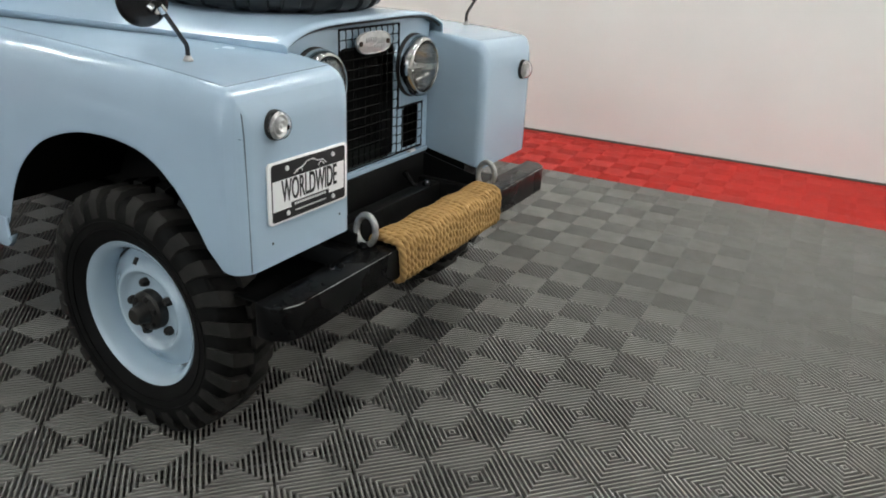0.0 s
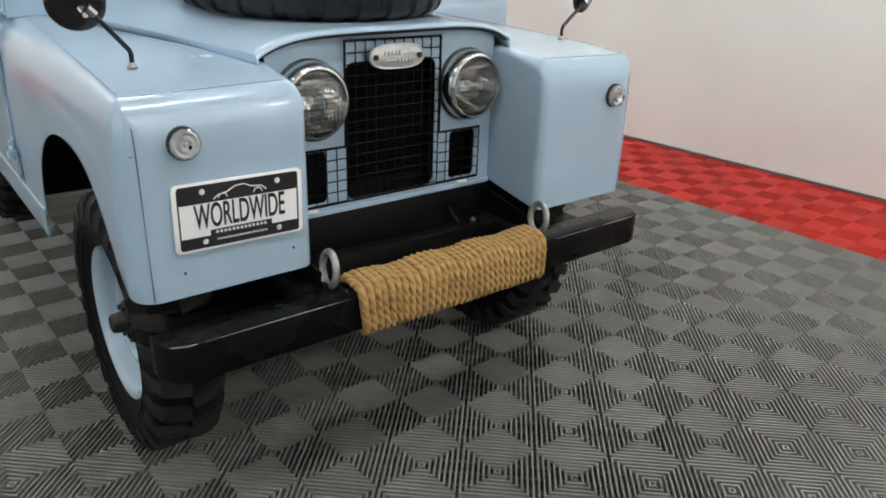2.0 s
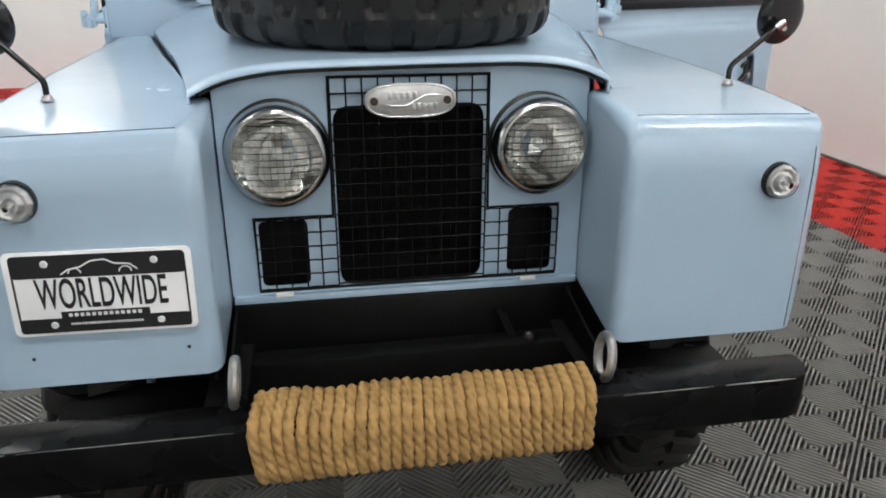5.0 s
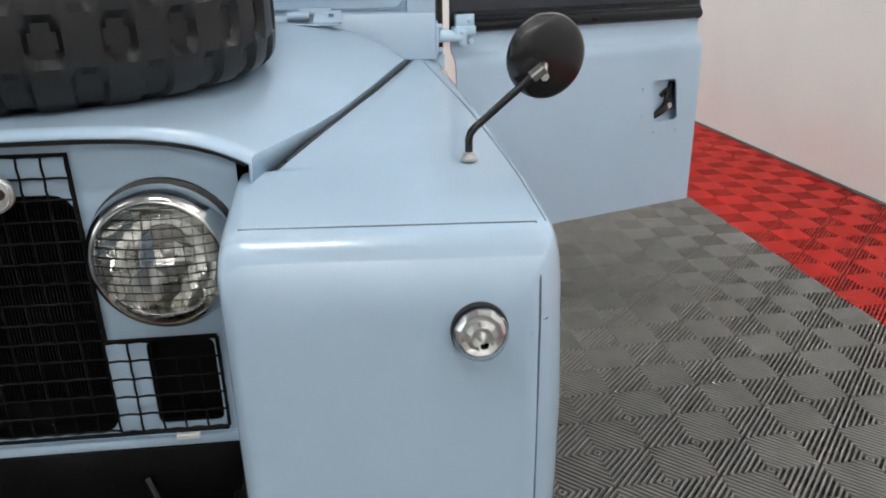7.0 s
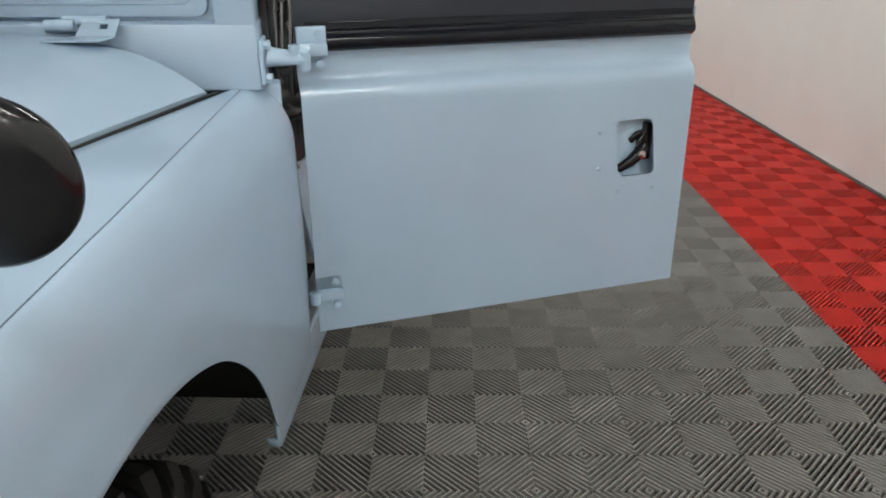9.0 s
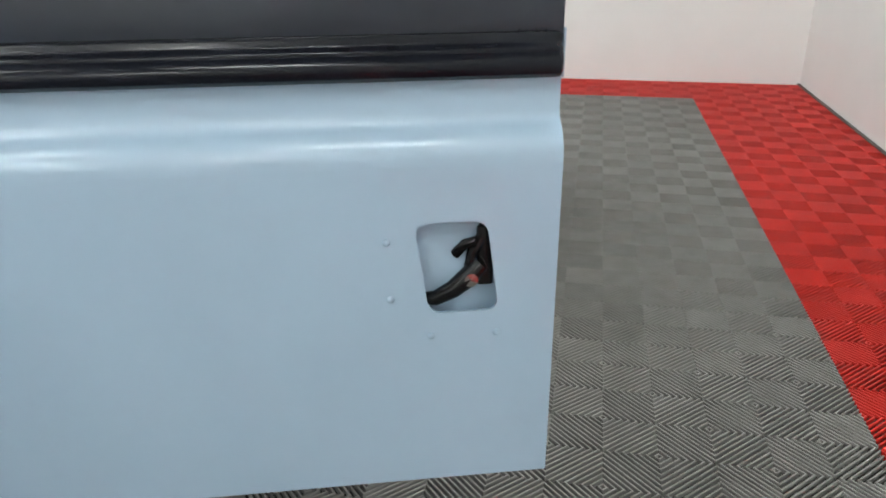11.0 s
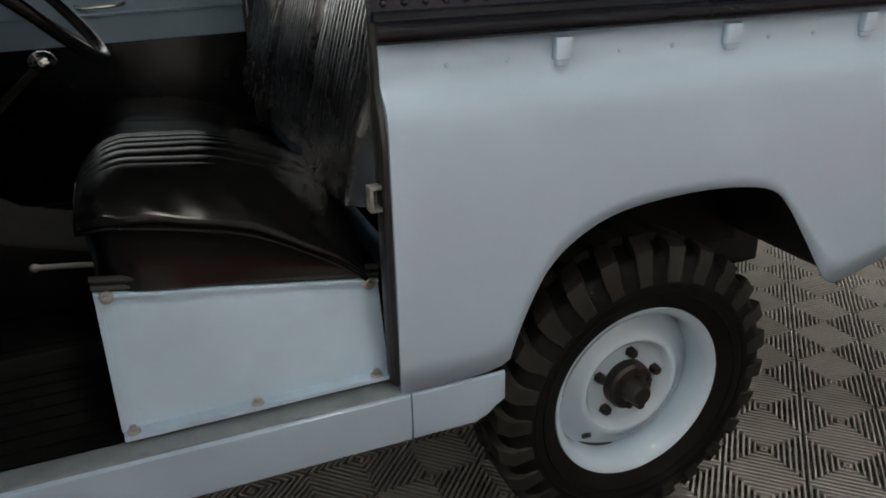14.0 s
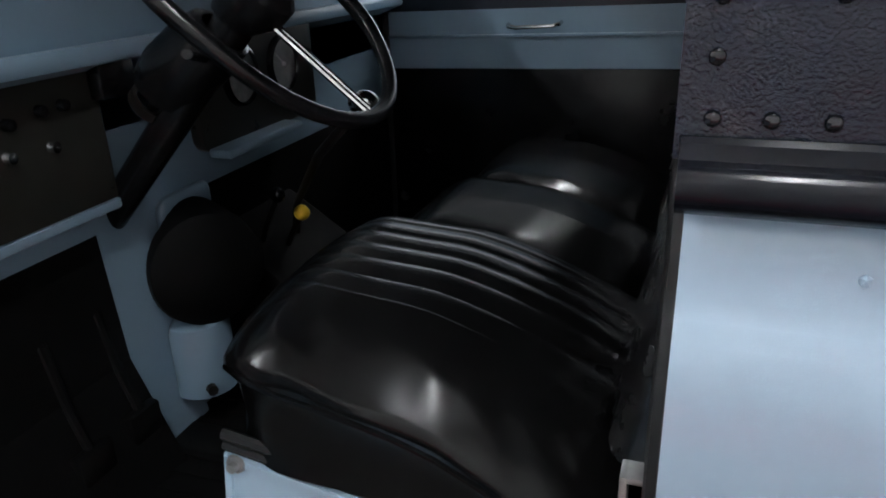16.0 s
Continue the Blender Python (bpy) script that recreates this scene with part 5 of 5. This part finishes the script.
for dz in (0.002, 0.016):
    tube(bm, [(0.686, 1.145, 0.806 + dz), (0.686, 1.37, 0.773 + dz), (0.686, 1.60, 0.739 + dz)], 0.007, 8)
part("rubber_strip", bm, SEAL, panel, "black rubber edge strips")


def cushion(name, x0, x1, label, parent, pleats, low):
    """A seat base with fore-and-aft pleats, rolled edges and a piped side."""
    bm = bmesh.new()
    y0, y1 = 1.145, 1.575
    nx, ny = 120, 30
    rows = []
    for j in range(ny + 1):
        v = j / ny
        y = y0 + (y1 - y0) * v
        row = []
        for i in range(nx + 1):
            u = i / nx
            e = abs(2 * u - 1)
            x = x0 + (x1 - x0) * u - (2 * u - 1) * 0.045 * max(0.0, (0.18 - v) / 0.18) ** 2
            edge_roll = 0.036 * max(0.0, (e - 0.46) / 0.54) ** 2.4
            front_roll = 0.045 * max(0.0, (0.20 - v) / 0.20) ** 2.0
            z = 0.966 - low - 0.030 * v - 0.20 * max(0.0, v - 0.45) ** 1.6 - 0.06 * v * v * max(0.0, (u - 0.5) / 0.5)
            z += (0.022 if pleats else 0.005) * (1 - e * e) - math.hypot(edge_roll, front_roll)
            if 0.06 < u < 0.74 and pleats:
                ph = (u - 0.06) / 0.68 * pleats
                z -= 0.0052 * (1 - abs(math.sin(math.pi * ph)) ** 0.34) * min(1, v * 9 + 0.1)
            z += 0.0025 * noise.noise(Vector((x * 4, y * 4, 1.3)))
            if u > 0.76:
                z += 0.0045 * min(1.0, (u - 0.76) * 9) * noise.noise(Vector((x * 10 + y * 5, y * 26 - x * 20, 2.7)))
            row.append(Vector((x, y, z)))
        rows.append(row)
    vs = grid(bm, rows)
    edge = [r[0] for r in vs][::-1] + list(vs[0])[1:] + [r[-1] for r in vs][1:] + list(vs[-1])[::-1][1:-1]
    piping = [v.co.copy() for v in edge[:2 * ny + nx + 1]]
    lows = []
    for h, out in ((0.006, 0.004), (0.014, 0.004), (0.022, -0.004), (0.70, -0.008), (1.0, -0.004)):
        ring = []
        for v in edge:
            c = v.co
            dx = out if c.x > (x0 + x1) / 2 + 0.2 * (x1 - x0) else (-out if c.x < (x0 + x1) / 2 - 0.2 * (x1 - x0) else 0)
            wob = 0.005 * noise.noise(Vector((c.x * 7, c.y * 11, h * 20)))
            floor_z = 0.800 - 0.10 * (c.y - y0)
            ring.append(bm.verts.new((c.x + dx + wob, c.y - (out if c.y < y0 + 0.02 else 0), c.z - h if h < 0.1 else c.z + (floor_z - c.z) * h)))
        lows.append(ring)
    last = edge
    for ring in lows:
        n = len(ring)
        for i in range(n):
            bm.faces.new((last[i], last[(i + 1) % n], ring[(i + 1) % n], ring[i]))
        last = ring
    seat = part(name, bm, LEATHER, parent, label, smooth=55)
    bm = bmesh.new()
    middle = (x0 + x1) / 2
    pts = []
    for k in range(0, len(piping), 3):
        p = piping[k]
        out = 0.006 if p.x > middle + 0.18 else (-0.006 if p.x < middle - 0.18 else 0.0)
        pts.append((p.x + out, p.y - (0.006 if p.y < y0 + 0.02 else 0.0), p.z - 0.020 + 0.003 * noise.noise(Vector((p.x * 12, p.y * 12, 5.0)))))
    tube(bm, pts, 0.0036, 6)
    part("piping", bm, LEATHER, seat, "raised black piping")
    return seat


def backrest(x0, x1, parent):
    bm = bmesh.new()
    rows = []
    nx, nz = 112, 20
    for j in range(nz + 1):
        v = j / nz
        row = []
        for i in range(nx + 1):
            u = i / nx
            e = abs(2 * u - 1)
            x = x0 + (x1 - x0) * u
            z = 0.875 + 0.50 * v
            y = 1.552 + 0.150 * v - 0.018 * math.sin(math.pi * v) + 0.045 * max(0, (e - 0.65) / 0.35) ** 2.4 + 0.05 * max(0, (v - 0.85) / 0.15) ** 2
            if 0.10 < u < 0.90 and v < 0.94:
                y += 0.006 * (1 - abs(math.sin(math.pi * (u - 0.10) / 0.80 * 14)) ** 0.6)
            y += 0.003 * noise.noise(Vector((x * 4, z * 4, 4.1))) + 0.007 * (0.3 + e) * noise.noise(Vector((x * 16 + z * 5, z * 9, 7.7)))
            row.append(Vector((x, y, z)))
        rows.append(row)
    vs = grid(bm, rows)
    back = [[bm.verts.new((v.co.x, 1.66 + 0.24 * (v.co.z - 0.875), v.co.z)) for v in (r[0], r[-1])] for r in vs]
    for a, b, ra, rb in zip(vs, vs[1:], back, back[1:]):
        bm.faces.new((a[0], b[0], rb[0], ra[0]))
        bm.faces.new((a[-1], b[-1], rb[1], ra[1]))
        bm.faces.new((ra[0], ra[1], rb[1], rb[0]))
    bm.faces.new(list(vs[-1]) + [back[-1][1], back[-1][0]])
    return part("backrest", bm, GLOSSY_VINYL, parent, "black pleated vinyl backrest", smooth=55)


for x0, x1 in ((0.255, 0.700), (-0.165, 0.235), (-0.700, -0.185)):
    mine = x0 > 0.2
    cushion("seat", x0, x1, "black vinyl seat cushion with pleats" if mine else "plain black vinyl seat cushion, lower than the driver's", car, 7 if mine else 0, 0.0 if mine else (0.050 if x0 > -0.3 else 0.085))
    backrest(x0, x1, car)
bm = bmesh.new()
box(bm, -0.745, 0.745, 1.645, 1.665, 0.765, 1.10, 0.004)
tube(bm, [(-0.70, 1.655, 1.10), (0.70, 1.655, 1.10)], 0.016, 10)
part("cab_divider", bm, CABIN, car, "black panel behind the seats")

# front of the cabin
bm = bmesh.new()
box(bm, -0.745, 0.745, 0.742, 0.752, 0.95, 1.20)
box(bm, 0.16, 0.30, 0.752, 0.82, 0.536, 0.95, 0.02, None, 3)
slab(bm, [(0.752, 0.536), (0.84, 0.536), (0.79, 0.72), (0.752, 0.95)], 0.14, Matrix.Translation((0.29, 0, 0)) @ Matrix(((0, 0, 1, 0), (1, 0, 0, 0), (0, 1, 0, 0), (0, 0, 0, 1))))
box(bm, -0.745, 0.745, 0.752, 0.87, 1.185, 1.215, 0.008)
box(bm, -0.745, 0.745, 0.752, 0.79, 1.21, 1.42, 0.006)
bm_black = bmesh.new()
box(bm_black, -0.745, 0.745, 0.742, 0.7515, 0.50, 0.95)
slab(bm_black, [(0.752, 0.536), (0.90, 0.536), (0.80, 0.72), (0.752, 0.95)], 0.31, Matrix.Translation((0.4305, 0, 0)) @ Matrix(((0, 0, 1, 0), (1, 0, 0, 0), (0, 1, 0, 0), (0, 0, 0, 1))))
part("footwell", bm, INNER_SHADED, bulkhead, "pale blue footwell panels and parcel rail")
part("toe_board", bm_black, MAT, bulkhead, "black covered toe board", smooth=0)
bm = bmesh.new()
lathe(bm, [(0.605, 0.060), (0.72, 0.060), (0.735, 0.055), (0.744, 0.040), (0.747, 0.0001)], 32, "z", Matrix.Translation((0.300, 0.858, 0)))
part("steering_box_cover", bm, INNER_SHADED, bulkhead, "pale domed cover with a bolt")
bm = bmesh.new()
lathe(bm, [(0.0, 0.010), (0.012, 0.010), (0.013, 0.0001)], 8, "y", Matrix.Translation((0.345, 0.905, 0.627)) @ Matrix.Rotation(radians(-35), 4, "Z"))
part("bolt", bm, IRON, bulkhead)
bm = bmesh.new()
lathe(bm, [(-0.07, 0.0001), (-0.07, 0.100), (0.03, 0.104), (0.055, 0.098), (0.070, 0.075), (0.074, 0.0001)], 40, "y", Matrix.Translation((0.275, 0.865, 0.835)) @ Matrix.Rotation(radians(-35), 4, "Z"))
part("heater_drum", bm, MAT, bulkhead, "round black heater housing")
bm = bmesh.new()
slab(bm, [(0.40, 0.988), (0.72, 0.988), (0.735, 1.195), (0.40, 1.195)], 0.008, face_at(0, 0.822, 0), 0.002)
dash = part("switch_panel", bm, DASH, bulkhead, "satin black dash panel with bright knobs")
bm = bmesh.new()
box(bm, 0.40, 0.74, 0.812, 0.836, 0.972, 0.987, 0.003)
part("panel_edge", bm, INNER_SHADED, dash, "pale blue lower panel edge")
for x, z in ((0.577, 1.092), (0.505, 1.089), (0.473, 1.140), (0.512, 1.139), (0.567, 1.132), (0.640, 1.110)):
    bm = bmesh.new()
    lathe(bm, [(-0.004, 0.009), (0.008, 0.006), (0.012, 0.0085), (0.017, 0.0075), (0.019, 0.0001)], 14, "y", Matrix.Translation((x, 0.832, z)))
    part("switch_knob", bm, CHROME if z < 1.10 else CABIN, dash, "small dash knob")
bm = bmesh.new()
slab(bm, rounded(0.42, 0.21, 0.03, 4, 0.0, 1.110), 0.03, face_at(0, 0.835, 0), 0.004)
inst = part("instrument_panel", bm, DASH, bulkhead, "black centre instrument panel")
for x in (0.075, -0.077):
    bm = bmesh.new()
    lathe(bm, [(0.0, 0.056), (0.010, 0.054), (0.012, 0.049), (0.006, 0.047)], 36, "y", Matrix.Translation((x, 0.865, 1.121)))
    g_ = part("gauge", bm, CABIN, inst, "round gauge")
    bm = bmesh.new()
    lathe(bm, [(0.004, 0.0001), (0.004, 0.048)], 36, "y", Matrix.Translation((x, 0.865, 1.121)))
    part("dial", bm, STEEL, g_, "pale grey dial")
    bm = bmesh.new()
    tube(bm, [(x, 0.871, 1.121), (x + 0.025, 0.871, 1.141)], 0.0012, 5)
    lathe(bm, [(0.004, 0.005), (0.009, 0.004), (0.0095, 0.0001)], 10, "y", Matrix.Translation((x, 0.865, 1.121)))
    part("needle", bm, WHITE, g_)

bm = bmesh.new()
box(bm, -0.06, 0.20, 0.865, 0.912, 0.998, 1.014, 0.005)
part("parcel_ledge", bm, INNER_SHADED, bulkhead, "pale blue ledge under the instruments")
bm = bmesh.new()
box(bm, 0.340, 0.415, 0.822, 0.862, 1.135, 1.190, 0.006)
part("switch_box", bm, CABIN, bulkhead, "black switch box beside the column")

# steering wheel
SWC, SWR = Vector((0.375, 1.084, 1.276)), 0.204
SWM = Matrix.Translation(SWC) @ Matrix.Rotation(radians(-49), 4, "X")
bm = bmesh.new()
tube(bm, [SWM @ Vector((SWR * math.cos(a), SWR * math.sin(a), 0)) for a in np.linspace(0, 2 * math.pi, 56, endpoint=False)], 0.0108, 12, closed=True)
sw = part("steering_wheel", bm, CABIN, car, "glossy black three-spoke steering wheel")
for a in (90, 215, 325):
    a = radians(a)
    bm = bmesh.new()
    for off in (-0.006, 0.006):
        d = Vector((-math.sin(a), math.cos(a), 0)) * off
        tube(bm, [SWM @ (Vector((0.03 * math.cos(a), 0.03 * math.sin(a), -0.02)) + d), SWM @ (Vector((SWR * 0.97 * math.cos(a), SWR * 0.97 * math.sin(a), 0)) + d)], 0.0042, 8)
    part("spoke", bm, CHROME, sw, "bright sprung spoke")
bm = bmesh.new()
lathe(bm, [(-0.05, 0.03), (-0.02, 0.045), (0.005, 0.042), (0.018, 0.03), (0.022, 0.0001)], 28, "z", SWM)
part("boss", bm, CABIN, sw, "black wheel boss")
bm = bmesh.new()
lathe(bm, [(0.018, 0.022), (0.026, 0.018), (0.030, 0.0001)], 20, "z", SWM)
part("horn_button", bm, CHROME, sw, "bright horn button")
bm = bmesh.new()
tube(bm, [SWM @ Vector((0, 0, -0.03)), SWM @ Vector((0, 0, -0.50))], 0.026, 16)
lathe(bm, [(-0.20, 0.028), (-0.195, 0.046), (-0.16, 0.050), (-0.10, 0.047), (-0.075, 0.040), (-0.07, 0.028)], 20, "z", SWM)
box(bm, -0.075, -0.04, -0.025, 0.025, -0.28, -0.18, 0.010, SWM)
tube(bm, [SWM @ Vector((0.03, 0.02, -0.10)), SWM @ Vector((0.13, 0.03, -0.06))], 0.006, 8)
column = part("steering_column", bm, CABIN, sw, "black steering column and switchgear")
bm = bmesh.new()
lathe(bm, [(-0.235, 0.027), (-0.235, 0.034), (-0.220, 0.034), (-0.220, 0.027)], 20, "z", SWM)
part("clamp", bm, IRON, column, "dark metal column clamp")

# tunnel and levers
bm = bmesh.new()
slab(bm, [(0.745, 0.536), (1.16, 0.536), (1.16, 0.66), (0.98, 0.72), (0.745, 0.86)], 0.30, Matrix.Translation((-0.16, 0, 0)) @ Matrix(((0, 0, 1, 0), (1, 0, 0, 0), (0, 1, 0, 0), (0, 0, 0, 1))), 0.02)
part("gearbox_tunnel", bm, MAT, car, "black covered gearbox tunnel")


def lever(name, pts, r, knob, mat, knob_mat, label):
    bm = bmesh.new()
    tube(bm, pts, r, 10)
    lv = part(name, bm, mat, car, label)
    bm = bmesh.new()
    bmesh.ops.create_uvsphere(bm, u_segments=16, v_segments=10, radius=knob, matrix=Matrix.Translation(pts[-1]))
    part("knob", bm, knob_mat, lv, "lever knob")
    return lv


lever("gear_lever", [(-0.03, 0.88, 0.74), (-0.02, 0.90, 0.85), (0.07, 1.0, 0.98), (0.13, 1.10, 1.09)], 0.008, 0.022, IRON, CHROME, "black gear lever with bright ball")
lever("transfer_lever", [(0.03, 0.87, 0.72), (0.03, 0.91, 0.80), (0.03, 0.94, 0.85)], 0.006, 0.016, IRON, YELLOW, "short lever with yellow knob")
lever("range_lever", [(0.07, 0.83, 0.72), (0.075, 0.88, 0.83), (0.08, 0.92, 0.90)], 0.006, 0.015, IRON, CABIN, "short black lever")
lever("hand_brake", [(0.20, 1.14, 0.66), (0.22, 1.08, 0.678), (0.234, 1.026, 0.69)], 0.006, 0.009, STEEL, STEEL, "hand brake lever with bright tip")
for x in (0.47, 0.58):
    bm = bmesh.new()
    tube(bm, [(x, 0.78, 0.82), (x, 0.82, 0.72), (x, 0.86, 0.64)], 0.009, 8)
    box(bm, x - 0.035, x + 0.035, 0.845, 0.87, 0.60, 0.655, 0.006)
    part("pedal", bm, CHASSIS, bulkhead, "black foot pedal")

# inner trim of the shut door
bm = bmesh.new()
box(bm, -0.758, -0.748, 0.76, 1.60, 0.56, 1.030, 0.003)
part("door_trim", bm, CABIN, right_door, "black lower door trim", m=right_door.matrix_basis.inverted())
bm = bmesh.new()
box(bm, -0.757, -0.752, 0.76, 1.60, 1.030, 1.185)
box(bm, -0.757, -0.742, 0.76, 1.60, 1.112, 1.120, 0.002)
part("inner_panel", bm, INNER_SHADED, right_door, "pale blue inner door panel", m=right_door.matrix_basis.inverted())
bm = bmesh.new()
tube(bm, [(-0.752, 1.12, 1.135), (-0.737, 1.123, 1.131), (-0.730, 1.14, 1.128), (-0.730, 1.235, 1.133), (-0.737, 1.252, 1.137), (-0.752, 1.255, 1.141)], 0.0055, 8)
part("pull_handle", bm, CHROME, right_door, "chrome pull handle", m=right_door.matrix_basis.inverted())

# ---- how the body sits: the rear stands higher than the front ----
def smooth_step(a, b, v):
    f = min(1.0, max(0.0, (v - a) / (b - a)))
    return f * f * (3 - 2 * f)


REAR_Y = [(0.75, -0.02), (0.85, -0.06), (0.95, -0.06), (1.13, -0.004), (1.40, 0.011), (1.60, 0.033), (1.95, 0.022), (2.30, 0.020), (2.90, 0.020)]


def settled(p):
    high = min(1.0, max(0.0, (p.z - 0.60) / 0.40))
    front = p.z + high * (0.011 + 0.010 * min(1.0, max(0.0, p.y + 0.3))) + 0.028 * (1 - high) * smooth_step(0.20, 0.45, p.y)
    rear = 1.045 * p.z + 0.008
    w = smooth_step(0.72, 0.80, p.y)
    return Vector((p.x, p.y + w * curve_at(REAR_Y, p.y), front + (rear - front) * w))


def reshape(ob, rule, base):
    """Moves the points of a part by a rule in the frame of its base."""
    m = base.inverted() @ ob.matrix_world
    back = m.inverted()
    for v in ob.data.vertices:
        v.co = back @ rule(m @ v.co)


bpy.context.view_layer.update()
for child in car.children:
    if child.name.startswith(("wheel", "spare_wheel", "rear_axle", "front_axle")):
        continue
    for ob in (child, *child.children_recursive):
        if ob.type != "MESH" or ob.parent is not None and ob.parent.name.startswith(("rear_axle", "front_axle")):
            continue
        if child == left_door:
            reshape(ob, lambda p: Vector((p.x, p.y * 1.037, 0.58 + (p.z - 0.58) * 1.08)), left_door.matrix_world)
        else:
            reshape(ob, settled, Matrix())

# ---- ribbed floor tiles ----
CELL, RIBS, RIB_H = 0.1524, 14, 0.012
FLOOR_OFF = (-0.008 + CELL, -0.02 + 2 * CELL)


def tile_mesh(name, mat, wide=0.220):
    """A tile of two by two fields; the ribs lie crosswise and form nested squares round its centre."""
    verts, faces = [], []
    pitch = CELL * math.sqrt(2) / RIBS
    w0, w1 = wide * pitch, (wide - 0.085) * pitch
    for i in range(2):
        for j in range(2):
            sx, sy = (1 if i else -1), (1 if j else -1)
            cx, cy = sx * CELL / 2, sy * CELL / 2
            across = Vector((sx, sy)).normalized()
            along = Vector((-across.y, across.x))
            for k in range(RIBS):
                d = (k + 0.5 - RIBS / 2) * pitch
                half = CELL / math.sqrt(2) - abs(d)
                if half < 0.002:
                    continue
                c = Vector((cx, cy)) + across * d
                b = len(verts)
                for e in (-1, 1):
                    for off, z in ((-w0, -RIB_H), (-w0, -0.0036), (-w1, 0.0), (w1, 0.0), (w0, -0.0036), (w0, -RIB_H)):
                        h = CELL / math.sqrt(2) - abs(d + off)
                        p = c + across * off + along * e * max(0.0, h)
                        verts.append((p.x, p.y, z))
                for q in range(5):
                    faces.append((b + q, b + q + 1, b + 7 + q, b + 6 + q))
            # webs below the ribs that carry the tile
            for k in (-1, 0, 1):
                c = Vector((cx, cy)) + along * k * CELL * 0.33
                reach = CELL / math.sqrt(2) - abs(k) * CELL * 0.33 - 0.004
                for o in (-0.0012, 0.0012):
                    b = len(verts)
                    for e in (-1, 1):
                        p = c + across * e * reach + along * o
                        verts += [(p.x, p.y, -0.0140), (p.x, p.y, -0.021)]
                    faces.append((b, b + 1, b + 3, b + 2))
    me = bpy.data.meshes.new(name)
    me.from_pydata(verts, [], faces)
    me.materials.append(mat)
    return me


grey_mesh, red_mesh = tile_mesh("tile", TILE), tile_mesh("tile", REDTILE, 0.22)


def rest(name, mat, spots, label):
    src = tile_mesh("tile", mat, 0.22)
    n = len(src.vertices)
    co = np.empty(n * 3)
    src.vertices.foreach_get("co", co)
    co = co.reshape(-1, 3)
    quads = np.array([list(p.vertices) for p in src.polygons])
    allv = np.concatenate([co + np.array((x, y, 0)) for x, y in spots])
    allf = np.concatenate([quads + n * k for k in range(len(spots))])
    me = bpy.data.meshes.new(name)
    me.from_pydata(allv, [], allf.tolist())
    me.materials.append(mat)
    ob = new(name, me)
    ob.parent = FLOOR
    return tagged(ob, label, kind="stuff")


T = 2 * CELL
grey_near, grey_far, red_near, red_far = [], [], [], []
for i in range(int(WEST / T) - 1, int(WALL_X / T) + 2):
    for j in range(int(SOUTH / T) - 1, int(WALL_Y / T) + 2):
        x, y = FLOOR_OFF[0] + CELL + i * T, FLOOR_OFF[1] + CELL + j * T
        if x > WALL_X + 0.12 or y > WALL_Y + 0.12 or x < -5.2 or y < -3.4:
            continue
        red = x > RED_X or y > RED_Y
        near = (-0.4 < x < 3.5 and -1.3 < y < 3.6) if not red else (y < 4.5)
        group = (red_near if near else red_far) if red else (grey_near if near else grey_far)
        group.append((x, y))
grey_near.sort(key=lambda p: abs(p[0] - 1.6) + abs(p[1] - 0.8))
grey_far += grey_near[240:]
grey_near = grey_near[:240]
red_near.sort(key=lambda p: abs(p[1] - 2.0))
red_far += red_near[60:]
red_near = red_near[:60]
for spots, me in ((grey_near, grey_mesh), (red_near, red_mesh)):
    for x, y in spots:
        ob = new("tile", me)
        ob.parent = FLOOR
        ob.location = (x, y, 0)
rest("tile_field", TILE, grey_far, "grey ribbed floor tiles farther off")
rest("tile_border", REDTILE, red_far, "red ribbed border tiles farther off")
